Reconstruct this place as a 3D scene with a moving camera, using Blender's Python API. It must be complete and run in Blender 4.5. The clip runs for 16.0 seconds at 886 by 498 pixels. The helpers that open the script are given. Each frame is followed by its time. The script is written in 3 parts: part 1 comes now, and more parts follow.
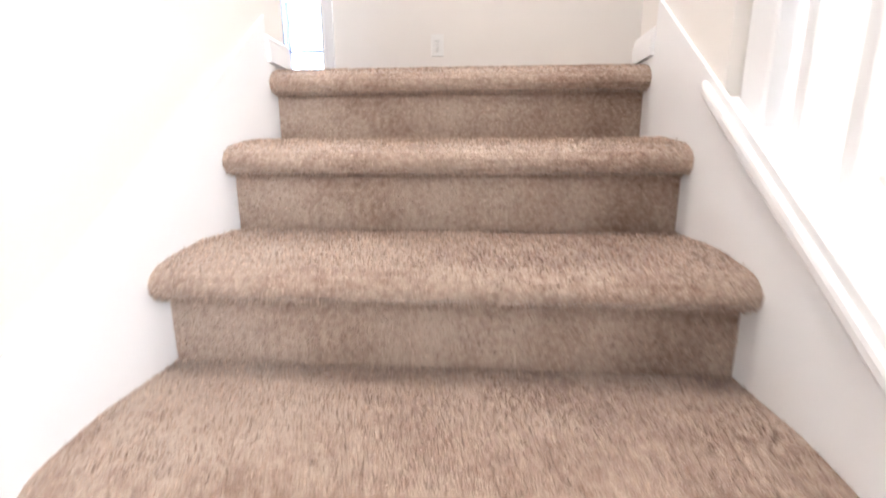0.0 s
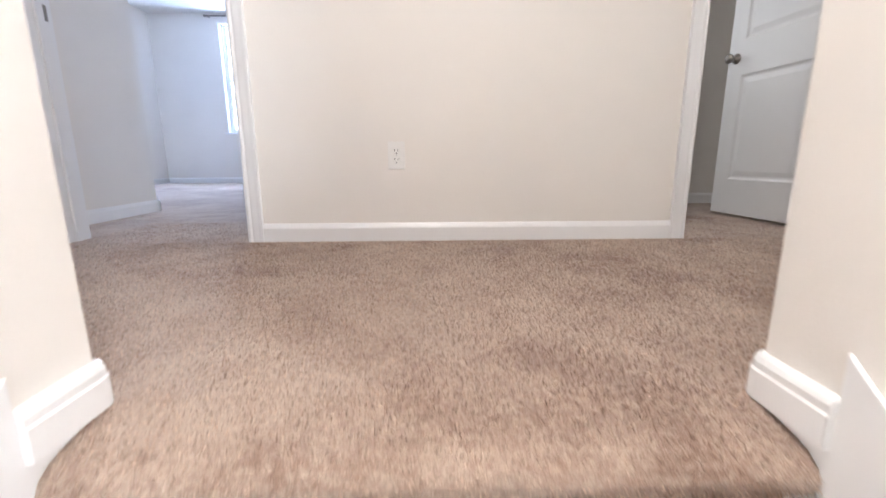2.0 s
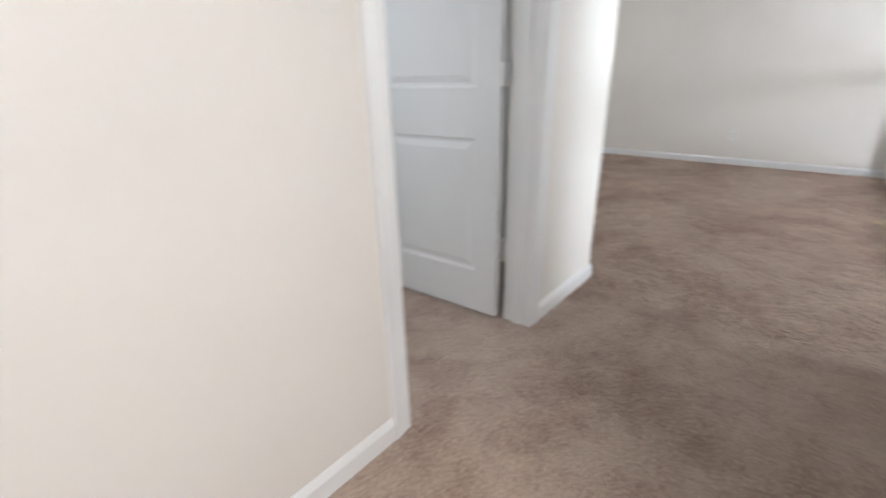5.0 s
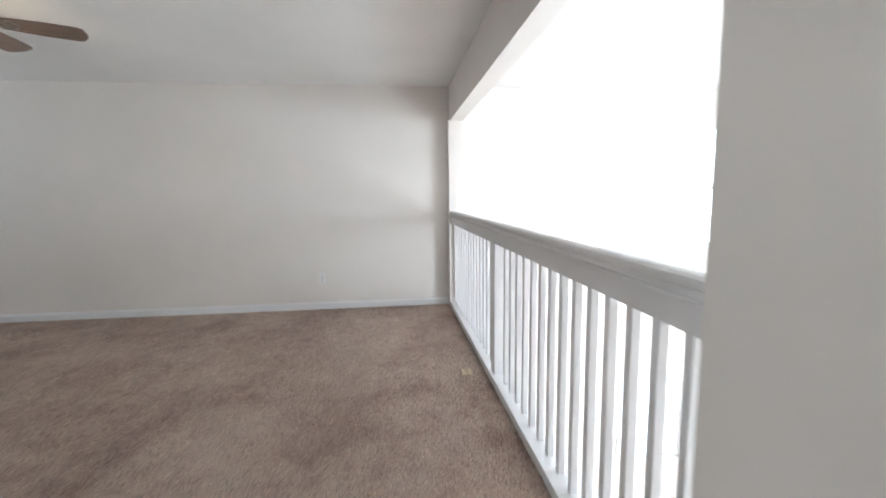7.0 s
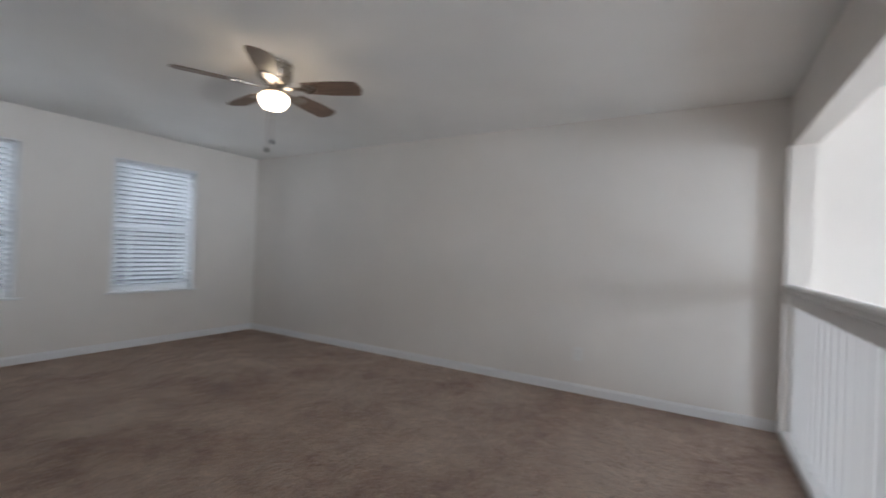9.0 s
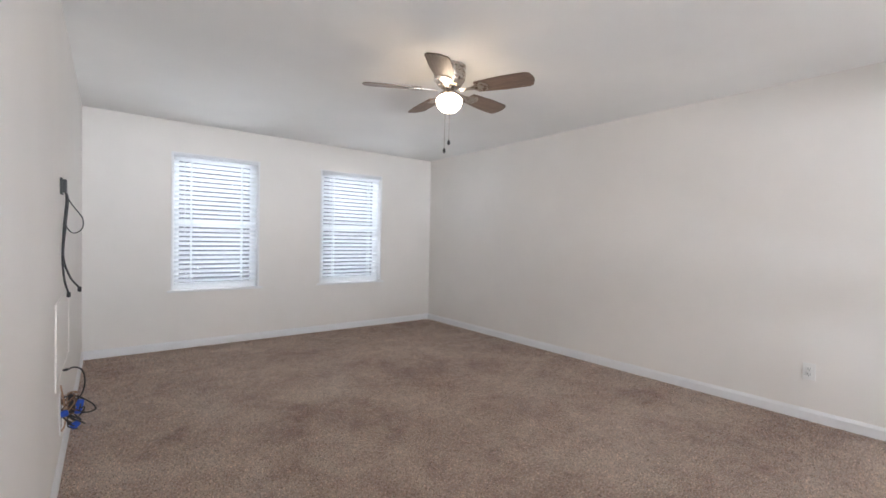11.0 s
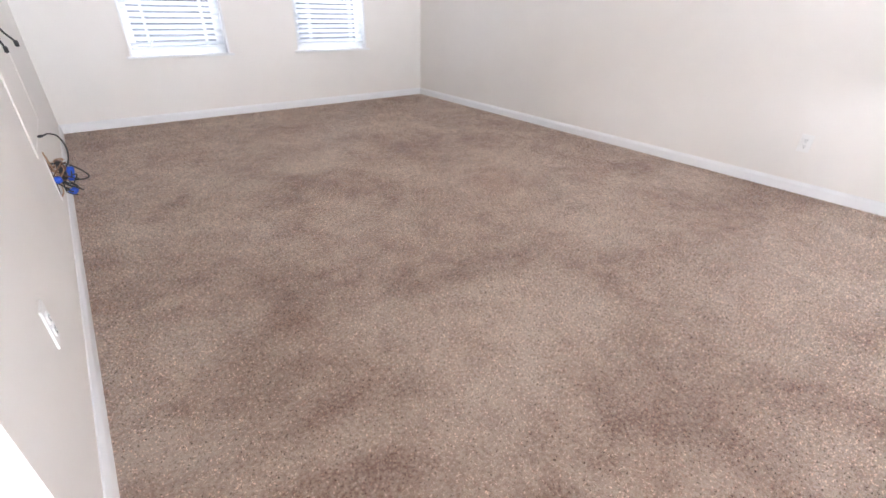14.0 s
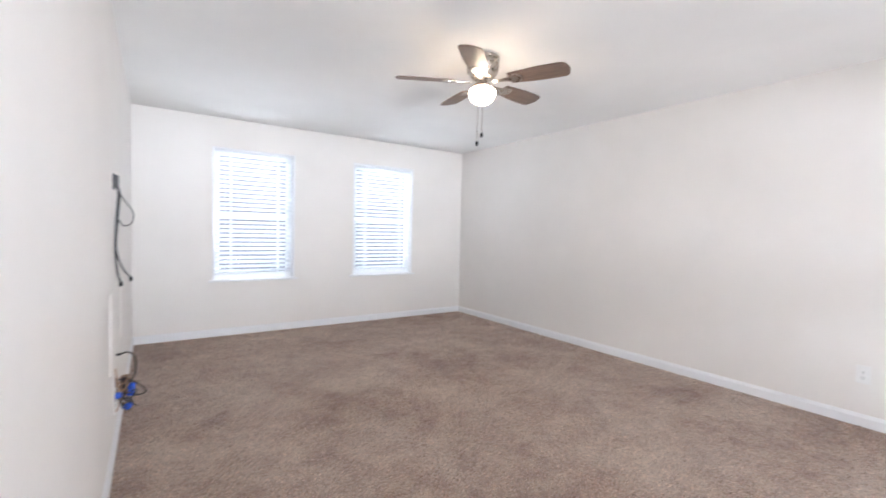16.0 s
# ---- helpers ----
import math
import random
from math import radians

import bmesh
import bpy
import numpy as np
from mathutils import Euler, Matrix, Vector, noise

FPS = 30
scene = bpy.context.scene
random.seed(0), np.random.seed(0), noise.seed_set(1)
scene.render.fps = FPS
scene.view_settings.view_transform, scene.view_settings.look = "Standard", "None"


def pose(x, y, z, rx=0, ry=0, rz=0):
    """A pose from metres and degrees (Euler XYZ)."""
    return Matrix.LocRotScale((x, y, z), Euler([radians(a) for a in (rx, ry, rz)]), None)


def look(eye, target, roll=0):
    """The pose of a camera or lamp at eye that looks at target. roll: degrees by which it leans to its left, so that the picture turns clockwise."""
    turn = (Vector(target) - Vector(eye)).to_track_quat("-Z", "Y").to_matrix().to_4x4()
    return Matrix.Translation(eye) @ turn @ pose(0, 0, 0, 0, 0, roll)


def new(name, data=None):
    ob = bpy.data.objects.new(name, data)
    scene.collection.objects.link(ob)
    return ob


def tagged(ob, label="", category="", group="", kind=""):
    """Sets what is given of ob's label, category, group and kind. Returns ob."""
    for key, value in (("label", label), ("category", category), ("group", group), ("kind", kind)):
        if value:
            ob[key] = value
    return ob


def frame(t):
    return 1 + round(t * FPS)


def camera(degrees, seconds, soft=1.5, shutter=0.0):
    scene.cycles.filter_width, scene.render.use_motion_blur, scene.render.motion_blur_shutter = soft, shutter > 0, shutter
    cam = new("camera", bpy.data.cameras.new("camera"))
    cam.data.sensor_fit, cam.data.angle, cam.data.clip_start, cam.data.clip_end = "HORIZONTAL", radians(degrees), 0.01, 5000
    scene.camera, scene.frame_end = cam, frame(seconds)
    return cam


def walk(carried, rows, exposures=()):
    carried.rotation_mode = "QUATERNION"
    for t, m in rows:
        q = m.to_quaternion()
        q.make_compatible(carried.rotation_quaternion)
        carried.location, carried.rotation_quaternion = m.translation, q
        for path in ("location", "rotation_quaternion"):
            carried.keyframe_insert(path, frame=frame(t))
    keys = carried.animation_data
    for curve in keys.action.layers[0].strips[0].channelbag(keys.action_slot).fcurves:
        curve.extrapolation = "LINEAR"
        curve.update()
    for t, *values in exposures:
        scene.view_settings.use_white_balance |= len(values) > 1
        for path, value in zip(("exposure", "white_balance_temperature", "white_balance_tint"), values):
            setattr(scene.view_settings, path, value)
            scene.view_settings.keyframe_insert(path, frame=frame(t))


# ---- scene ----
cam = camera(92.0, 16.0, soft=1.6, shutter=0.5)

# ---- camera and walk ----
PATH = [
    (0, (0.028, -1.283, -0.259), (-0.104, 0.669, -0.674), -0.1),
    (0.5, (-0.002, -1.083, -0.128), (-0.115, 0.881, -0.489), -0.9),
    (1, (0.002, -0.895, 0.002), (-0.018, 1.076, -0.341), -0.4),
    (1.5, (0.034, -0.716, 0.175), (-0.079, 1.247, -0.189), -0.6),
    (2, (-0.019, -0.547, 0.374), (0.02, 1.408, -0.045), -0.3),
    (2.5, (-0.028, -0.337, 0.464), (0.005, 1.608, -0.001), -0.3),
    (3, (-0.058, -0.174, 0.61), (-0.073, 1.762, 0.11), -0.8),
    (3.5, (-0.092, -0.002, 0.78), (0.137, 1.87, 0.115), -0.9),
    (4, (0.002, 0.165, 0.852), (0.379, 2.015, 0.193), -1),
    (4.5, (0.169, 0.362, 0.976), (0.992, 2.058, 0.307), -0.3),
    (5, (0.374, 0.559, 1.093), (1.775, 1.776, 0.346), -1.4),
    (5.2, (0.44, 0.559, 1.105), (1.987, 1.594, 0.373), -2.5),
    (7.3, (2.12, 0.556, 1.262), (4.09, 0.292, 1.041), -0.6),
    (7.4, (2.183, 0.539, 1.259), (4.157, 0.308, 1.042), -0.7),
    (7.5, (2.233, 0.532, 1.258), (4.211, 0.316, 1.054), -0.5),
    (8, (2.523, 0.514, 1.258), (4.52, 0.449, 1.187), 1.1),
    (8.3, (2.643, 0.526, 1.259), (4.639, 0.643, 1.288), 1.1),
    (8.5, (2.71, 0.516, 1.246), (4.688, 0.808, 1.274), 1.5),
    (9, (2.803, 0.483, 1.225), (4.525, 1.5, 1.234), 2.2),
    (9.5, (2.811, 0.553, 1.233), (4.147, 2.041, 1.194), 1.8),
    (9.7, (2.813, 0.569, 1.236), (4.037, 2.15, 1.197), 1.3),
    (12, (2.801, 0.604, 1.232), (4.052, 2.163, 1.186), 1.1),
    (12.5, (2.805, 0.603, 1.231), (4.078, 2.142, 1.127), 1.3),
    (13, (2.824, 0.615, 1.16), (4.051, 2.081, 0.573), 1.7),
    (13.5, (2.835, 0.635, 1.111), (3.964, 1.977, 0.149), 1.7),
    (14, (2.849, 0.65, 1.13), (3.959, 1.988, 0.141), 1.7),
    (14.5, (2.828, 0.64, 1.255), (4.06, 2.141, 0.77), 1.7),
    (15, (2.841, 0.644, 1.254), (4.109, 2.19, 1.214), 1.6),
    (15.5, (2.835, 0.625, 1.234), (4.101, 2.173, 1.209), 1.1),
    (16, (2.794, 0.61, 1.244), (3.915, 2.264, 1.16), 1.4),
]
EXPOSURES = [
    (0.0, 0.58, 6300, 12), (0.5, 0.54, 6300, 12), (1.5, 0.5, 6250, 11), (2.0, 0.46, 6250, 11), (3.0, 0.44, 6250, 11), (3.5, 0.42, 6200, 11),
    (4.0, 0.44, 6150, 10), (4.5, 0.42, 6050, 8), (5.0, 0.55, 5950, 7), (7.3, 0.38, 5850, 6), (8.0, -0.15, 5850, 6), (8.6, -0.42, 5850, 6),
    (9.0, -0.32, 5850, 8), (9.5, 0.14, 5950, 9), (9.7, 0.28, 6000, 10), (11.8, 0.7, 6050, 11), (12.5, 0.85, 6050, 12), (13.5, 1.2, 6000, 12),
    (14.0, 1.36, 6000, 13), (14.5, 1.44, 5950, 12), (15.0, 1.32, 5950, 11), (15.5, 1.22, 5950, 11), (16.0, 1.2, 5850, 11),
]
walk(cam, [(t, look(e, a, r)) for t, e, a, r in PATH], EXPOSURES)

# ---- world, sun, large lights ----
world = bpy.data.worlds.new("sky")
scene.world = world
world.use_nodes = True
wn = world.node_tree.nodes
sky = wn.new("ShaderNodeTexSky")
sky.sky_type = "NISHITA"
sky.sun_disc = False
sky.sun_elevation = radians(48)
sky.sun_rotation = radians(160)
world.node_tree.links.new(sky.outputs["Color"], wn["Background"].inputs["Color"])
wn["Background"].inputs["Strength"].default_value = 0.12
sun = new("sun", bpy.data.lights.new("sun", "SUN"))
sun.data.energy = 3.0
sun.data.angle = radians(0.5)
sun.data.color = (1.0, 0.95, 0.88)
sun.matrix_world = look((0, 0, 30), (-9, 24, 0))


def window_light(name, eye, target, w, h, watts, color):
    data = bpy.data.lights.new(name, "AREA")
    data.shape, data.size, data.size_y, data.energy, data.color = "RECTANGLE", w, h, watts, color
    ob = new(name, data)
    ob.matrix_world = look(eye, target)
    return ob


DAY = (0.95, 0.98, 1.0)
window_light("sky_light_loft", (3.77, 7.25, 3.1), (3.77, 6.05, 1.2), 1.3, 1.0, 42, DAY)
window_light("sky_light_loft", (5.43, 7.25, 3.1), (5.43, 6.05, 1.2), 1.3, 1.0, 42, DAY)
window_light("ground_light_loft", (4.6, 7.35, -0.15), (4.6, 6.0, 1.5), 3.2, 0.8, 62, DAY)
window_light("sky_light_foyer", (7.3, -2.6, 0.0), (0, -2.6, 0.0), 3.4, 4.4, 270, DAY)
window_light("sky_light_front", (3.8, -5.5, -0.85), (3.8, -3.0, -2.2), 3.0, 2.2, 170, DAY)
# Fill through an unseen high window, added to brighten the loft.
window_light("fill_light_high", (3.6, -5.5, 1.35), (5.0, 0, 1.0), 1.3, 1.3, 150, DAY)
window_light("sky_light_bedroom", (-2.68, 6.62, 1.5), (-2.68, 0, 1.2), 1.0, 1.6, 105, (0.52, 0.68, 1.0))
# Fill lamp at an unseen, added window; brightens the open door.
window_light("fill_light_room", (1.0, 3.12, 1.5), (1.0, 1.0, 1.1), 0.7, 1.0, 6, DAY)

# ---- materials ----


def material(name, color, rough=0.6, metal=0.0):
    m = bpy.data.materials.new(name)
    m.use_nodes = True
    b = m.node_tree.nodes["Principled BSDF"]
    b.inputs["Base Color"].default_value = (*color, 1)
    b.inputs["Roughness"].default_value = rough
    b.inputs["Metallic"].default_value = metal
    return m


def node(m, kind, **values):
    n = m.node_tree.nodes.new(kind)
    for k, v in values.items():
        n.inputs[k.replace("_", " ")].default_value = v
    return n


def link(m, a, b):
    m.node_tree.links.new(a, b)


def bsdf(m):
    return m.node_tree.nodes["Principled BSDF"]


def coords(m):
    return m.node_tree.nodes.new("ShaderNodeTexCoord").outputs["Object"]


def ramp(m, fac, stops):
    r = m.node_tree.nodes.new("ShaderNodeValToRGB")
    while len(r.color_ramp.elements) < len(stops):
        r.color_ramp.elements.new(0.5)
    for e, (p, c) in zip(r.color_ramp.elements, stops):
        e.position, e.color = p, (*c, 1)
    link(m, fac, r.inputs["Fac"])
    return r.outputs["Color"]


def bump(m, height, strength, distance):
    b = node(m, "ShaderNodeBump", Strength=strength, Distance=distance)
    link(m, height, b.inputs["Height"])
    link(m, b.outputs["Normal"], bsdf(m).inputs["Normal"])


def painted(name, color, rough, peel, dist=0.002, spread=0.03):
    """Rolled paint: slight colour drift, a fine orange peel and faint roughness change."""
    m = material(name, color, rough)
    p = coords(m)
    big = node(m, "ShaderNodeTexNoise", Scale=1.3, Detail=4.0)
    fine = node(m, "ShaderNodeTexNoise", Scale=peel, Detail=2.0)
    link(m, p, big.inputs["Vector"]), link(m, p, fine.inputs["Vector"])
    lo = tuple(c * (1 - spread) for c in color)
    hi = tuple(min(1, c * (1 + spread)) for c in color)
    link(m, ramp(m, big.outputs["Fac"], [(0.3, lo), (0.7, hi)]), bsdf(m).inputs["Base Color"])
    mr = node(m, "ShaderNodeMapRange", To_Min=rough - 0.06, To_Max=rough + 0.06)
    link(m, big.outputs["Fac"], mr.inputs["Value"])
    link(m, mr.outputs["Result"], bsdf(m).inputs["Roughness"])
    bump(m, fine.outputs["Fac"], 0.25, dist)
    return m


WALL = painted("wall_paint", (0.80, 0.765, 0.728), 0.55, 160)
CEIL = painted("ceiling_paint", (0.85, 0.84, 0.82), 0.85, 90, 0.003)
TRIM = painted("trim_paint", (0.83, 0.828, 0.836), 0.32, 60, 0.0006, 0.015)
RAIL = painted("railing_paint", (0.80, 0.79, 0.785), 0.62, 70, 0.0006, 0.02)
bsdf(RAIL).inputs["Specular IOR Level"].default_value = 0.25
DOOR = painted("door_paint", (0.78, 0.785, 0.80), 0.36, 220, 0.0006, 0.015)
PLATE = painted("plate_plastic", (0.83, 0.82, 0.80), 0.3, 40, 0.0003, 0.01)


def carpet_material(name, pile, low=0.6, high=1.0, tufts=0.38, patches=0.32):
    """Brown cut pile: tone changes fibre by fibre, tuft by tuft and in brushed patches."""
    m = material(name, (0.3, 0.22, 0.16), 0.95)
    b = bsdf(m)
    b.inputs["Sheen Weight"].default_value = 0.45
    b.inputs["Sheen Roughness"].default_value = 0.5
    b.inputs["Specular IOR Level"].default_value = 0.1
    p = coords(m)
    patch = node(m, "ShaderNodeTexNoise", Scale=6.5, Detail=7.0, Roughness=0.7, Distortion=0.25)
    broad = node(m, "ShaderNodeTexNoise", Scale=1.7, Detail=3.0, Distortion=0.6)
    tuft = node(m, "ShaderNodeTexNoise", Scale=80.0, Detail=3.0, Roughness=0.65)
    fibre = node(m, "ShaderNodeTexNoise", Scale=340.0, Detail=2.0)
    for n in (patch, broad, tuft, fibre):
        link(m, p, n.inputs["Vector"])
    a = node(m, "ShaderNodeMath")
    a.operation = "MULTIPLY_ADD"
    link(m, patch.outputs["Fac"], a.inputs[0])
    a.inputs[1].default_value = patches
    c = node(m, "ShaderNodeMath")
    c.operation = "MULTIPLY_ADD"
    link(m, tuft.outputs["Fac"], c.inputs[0])
    c.inputs[1].default_value = tufts
    wide = node(m, "ShaderNodeMath")
    wide.operation = "MULTIPLY"
    link(m, broad.outputs["Fac"], wide.inputs[0])
    wide.inputs[1].default_value = 0.30
    link(m, wide.outputs[0], c.inputs[2])
    link(m, c.outputs[0], a.inputs[2])
    tone = ramp(m, a.outputs[0], [(0.39, (0.28, 0.165, 0.126)), (0.48, (0.48, 0.347, 0.272)), (0.58, (0.655, 0.525, 0.43))])
    yarn = node(m, "ShaderNodeMapRange", To_Min=low, To_Max=high)
    if pile:
        g = m.node_tree.nodes.new("ShaderNodeNewGeometry")
        link(m, g.outputs["Random Per Island"], yarn.inputs["Value"])
    else:
        link(m, fibre.outputs["Fac"], yarn.inputs["Value"])
    each = m.node_tree.nodes.new("ShaderNodeVectorMath")
    each.operation = "SCALE"
    link(m, tone, each.inputs[0])
    link(m, yarn.outputs["Result"], each.inputs["Scale"])
    link(m, each.outputs[0], b.inputs["Base Color"])
    if pile:
        soft_side = m.node_tree.nodes.new("ShaderNodeBsdfTranslucent")
        both = node(m, "ShaderNodeMixShader", Fac=0.5)
        link(m, b.inputs["Base Color"].links[0].from_socket, soft_side.inputs["Color"])
        link(m, b.outputs[0], both.inputs[1]), link(m, soft_side.outputs[0], both.inputs[2])
        link(m, both.outputs[0], m.node_tree.nodes["Material Output"].inputs["Surface"])
    else:
        bump(m, fibre.outputs["Fac"], 0.8, 0.006)
    return m


CARPET = carpet_material("carpet_backing", False)
PILE = carpet_material("carpet_pile", True, 0.48, 1.32, 0.46, 0.3)
LOFT_PILE = carpet_material("loft_carpet_pile", True, 0.2, 1.75, 0.5, 0.22)


def wood_material(name, dark, light):
    m = material(name, light, 0.45)
    p = coords(m)
    mp = m.node_tree.nodes.new("ShaderNodeMapping")
    mp.inputs["Scale"].default_value = (2.0, 26.0, 26.0)
    link(m, p, mp.inputs["Vector"])
    n = node(m, "ShaderNodeTexNoise", Scale=2.5, Detail=6.0, Distortion=1.2)
    link(m, mp.outputs["Vector"], n.inputs["Vector"])
    link(m, ramp(m, n.outputs["Fac"], [(0.3, dark), (0.75, light)]), bsdf(m).inputs["Base Color"])
    bump(m, n.outputs["Fac"], 0.2, 0.001)
    return m


BLADE = wood_material("blade_veneer", (0.12, 0.078, 0.058), (0.27, 0.19, 0.145))


def metal_material(name, color, rough):
    m = material(name, color, rough, 1.0)
    n = node(m, "ShaderNodeTexNoise", Scale=45.0, Detail=3.0)
    link(m, coords(m), n.inputs["Vector"])
    mr = node(m, "ShaderNodeMapRange", To_Min=rough - 0.08, To_Max=rough + 0.12)
    link(m, n.outputs["Fac"], mr.inputs["Value"])
    link(m, mr.outputs["Result"], bsdf(m).inputs["Roughness"])
    return m


NICKEL = metal_material("brushed_nickel", (0.46, 0.41, 0.36), 0.26)
DARKMETAL = metal_material("aged_nickel", (0.30, 0.28, 0.26), 0.3)
STEEL = metal_material("painted_steel", (0.72, 0.72, 0.72), 0.45)
BLACK = painted("black_plastic", (0.012, 0.012, 0.013), 0.4, 80, 0.0003, 0.1)
BLUE = painted("blue_plastic", (0.02, 0.09, 0.55), 0.35, 80, 0.0003, 0.1)
WIRE = painted("brown_wire", (0.16, 0.075, 0.035), 0.45, 80, 0.0003, 0.1)
TAN = painted("tan_wire", (0.42, 0.27, 0.17), 0.5, 80, 0.0003, 0.1)
PAPER = painted("cream_card", (0.70, 0.61, 0.42), 0.7, 60, 0.0005, 0.08)
VINYL = painted("window_vinyl", (0.86, 0.865, 0.87), 0.35, 40, 0.0003, 0.01)

SLAT = painted("blind_slat", (0.86, 0.865, 0.87), 0.4, 30, 0.0003, 0.01)
tr = SLAT.node_tree.nodes.new("ShaderNodeBsdfTranslucent")
tr.inputs["Color"].default_value = (0.85, 0.87, 0.9, 1)
mx = node(SLAT, "ShaderNodeMixShader", Fac=0.45)
link(SLAT, bsdf(SLAT).outputs[0], mx.inputs[1]), link(SLAT, tr.outputs[0], mx.inputs[2])
link(SLAT, mx.outputs[0], SLAT.node_tree.nodes["Material Output"].inputs["Surface"])

GLASS = material("clear_glass", (1, 1, 1), 0.0)
bsdf(GLASS).inputs["Transmission Weight"].default_value = 1.0
bsdf(GLASS).inputs["IOR"].default_value = 1.45

GLOBE = material("lit_frosted_glass", (0.95, 0.9, 0.82), 0.4)
bsdf(GLOBE).inputs["Emission Color"].default_value = (1.0, 0.77, 0.52, 1)
bsdf(GLOBE).inputs["Emission Strength"].default_value = 19.0

GRASS = material("lawn", (0.07, 0.09, 0.035), 0.9)
gn = node(GRASS, "ShaderNodeTexNoise", Scale=0.6, Detail=8.0)
link(GRASS, coords(GRASS), gn.inputs["Vector"])
link(GRASS, ramp(GRASS, gn.outputs["Fac"], [(0.3, (0.05, 0.075, 0.025)), (0.7, (0.14, 0.14, 0.06))]), bsdf(GRASS).inputs["Base Color"])

# ---- building helpers ----


def box(bm, x0, x1, y0, y1, z0, z1):
    v = [bm.verts.new(p) for p in ((x0, y0, z0), (x1, y0, z0), (x1, y1, z0), (x0, y1, z0), (x0, y0, z1), (x1, y0, z1), (x1, y1, z1), (x0, y1, z1))]
    for f in ((3, 2, 1, 0), (4, 5, 6, 7), (0, 1, 5, 4), (1, 2, 6, 5), (2, 3, 7, 6), (3, 0, 4, 7)):
        bm.faces.new([v[i] for i in f])
    return v


def soft(bm, width, segments=2):
    bmesh.ops.bevel(bm, geom=list(bm.edges), offset=width, segments=segments, affect="EDGES", profile=0.6)
    return bm


def prism(bm, outline, place, a, b):
    """Extrudes a closed 2D outline between a and b; place(u, v, w) gives the point."""
    lo = [bm.verts.new(place(u, v, a)) for u, v in outline]
    hi = [bm.verts.new(place(u, v, b)) for u, v in outline]
    n = len(outline)
    for i in range(n):
        j = (i + 1) % n
        bm.faces.new((lo[i], lo[j], hi[j], hi[i]))
    bm.faces.new(lo[::-1])
    bm.faces.new(hi)
    bmesh.ops.recalc_face_normals(bm, faces=list(bm.faces))
    return bm


def turned(bm, outline, steps, at=(0, 0, 0)):
    """A solid of revolution about z from (radius, height) pairs."""
    rings = []
    for r, z in outline:
        rings.append([bm.verts.new((at[0] + r * math.cos(2 * math.pi * k / steps), at[1] + r * math.sin(2 * math.pi * k / steps), at[2] + z)) for k in range(steps)])
    for a, b in zip(rings, rings[1:]):
        for k in range(steps):
            bm.faces.new((a[k], a[(k + 1) % steps], b[(k + 1) % steps], b[k]))
    bm.faces.new(rings[0][::-1])
    bm.faces.new(rings[-1])
    bmesh.ops.recalc_face_normals(bm, faces=list(bm.faces))
    for f in bm.faces:
        f.smooth = True
    return bm


def tube(bm, points, radius, sides=6):
    rings = []
    pts = [Vector(p) for p in points]
    for i, p in enumerate(pts):
        d = (pts[min(i + 1, len(pts) - 1)] - pts[max(i - 1, 0)]).normalized()
        u = d.orthogonal().normalized() if i == 0 else (u - d * u.dot(d)).normalized()
        w = d.cross(u)
        rings.append([bm.verts.new(p + radius * (u * math.cos(2 * math.pi * k / sides) + w * math.sin(2 * math.pi * k / sides))) for k in range(sides)])
    for a, b in zip(rings, rings[1:]):
        for k in range(sides):
            f = bm.faces.new((a[k], a[(k + 1) % sides], b[(k + 1) % sides], b[k]))
            f.smooth = True
    bm.faces.new(rings[0][::-1])
    bm.faces.new(rings[-1])
    return bm


def curve_points(points, steps=8):
    """A smooth line through the points."""
    p = [Vector(q) for q in points]
    p = [2 * p[0] - p[1]] + p + [2 * p[-1] - p[-2]]
    out = []
    for i in range(1, len(p) - 2):
        for k in range(steps):
            t = k / steps
            out.append(0.5 * (2 * p[i] + (p[i + 1] - p[i - 1]) * t + (2 * p[i - 1] - 5 * p[i] + 4 * p[i + 1] - p[i + 2]) * t * t + (3 * p[i] - p[i - 1] - 3 * p[i + 1] + p[i + 2]) * t ** 3))
    return out + [p[-2]]


def mesh_of(name, bm, mat):
    me = bpy.data.meshes.new(name)
    bm.to_mesh(me)
    bm.free()
    me.materials.append(mat)
    return me


def part(name, bm, mat, parent=None, label=""):
    ob = new(name, mesh_of(name, bm, mat))
    if parent is not None:
        ob.parent = parent
    if label:
        ob["label"] = label
    return ob


def shared(name, me, parent, m):
    ob = new(name, me)
    ob.parent = parent
    ob.matrix_basis = m
    return ob


def thing(name, at, label, category, group=""):
    ob = new(name)
    ob.location = at
    return tagged(ob, label, category, group)


def slab(name, mat, label, category, *boxes):
    bm = bmesh.new()
    for b in boxes:
        box(bm, *b)
    return tagged(part(name, bm, mat), label, category, kind="structure")


# ---- sizes ----
H = 2.44
RISE, RUN, STEPS = 0.213, 0.268, 13
SL, SR = -0.538, 0.496          # carpeted steps
WL, WR = -0.542, 0.499          # walls beside the stair
YW, YWB = 1.395, 1.525          # hall wall, front and back
XW, XE = 2.61, 6.74             # loft, west and east walls
YN = 5.967                      # loft, window wall
YE = 0.072                      # ends of the walls beside the stair
X0 = 2.50                       # start of the open railing
G = -RISE * STEPS               # lower floor
YS = -5.2
BEAM = 2.063
YB = -0.065                      # railing and beam, room side

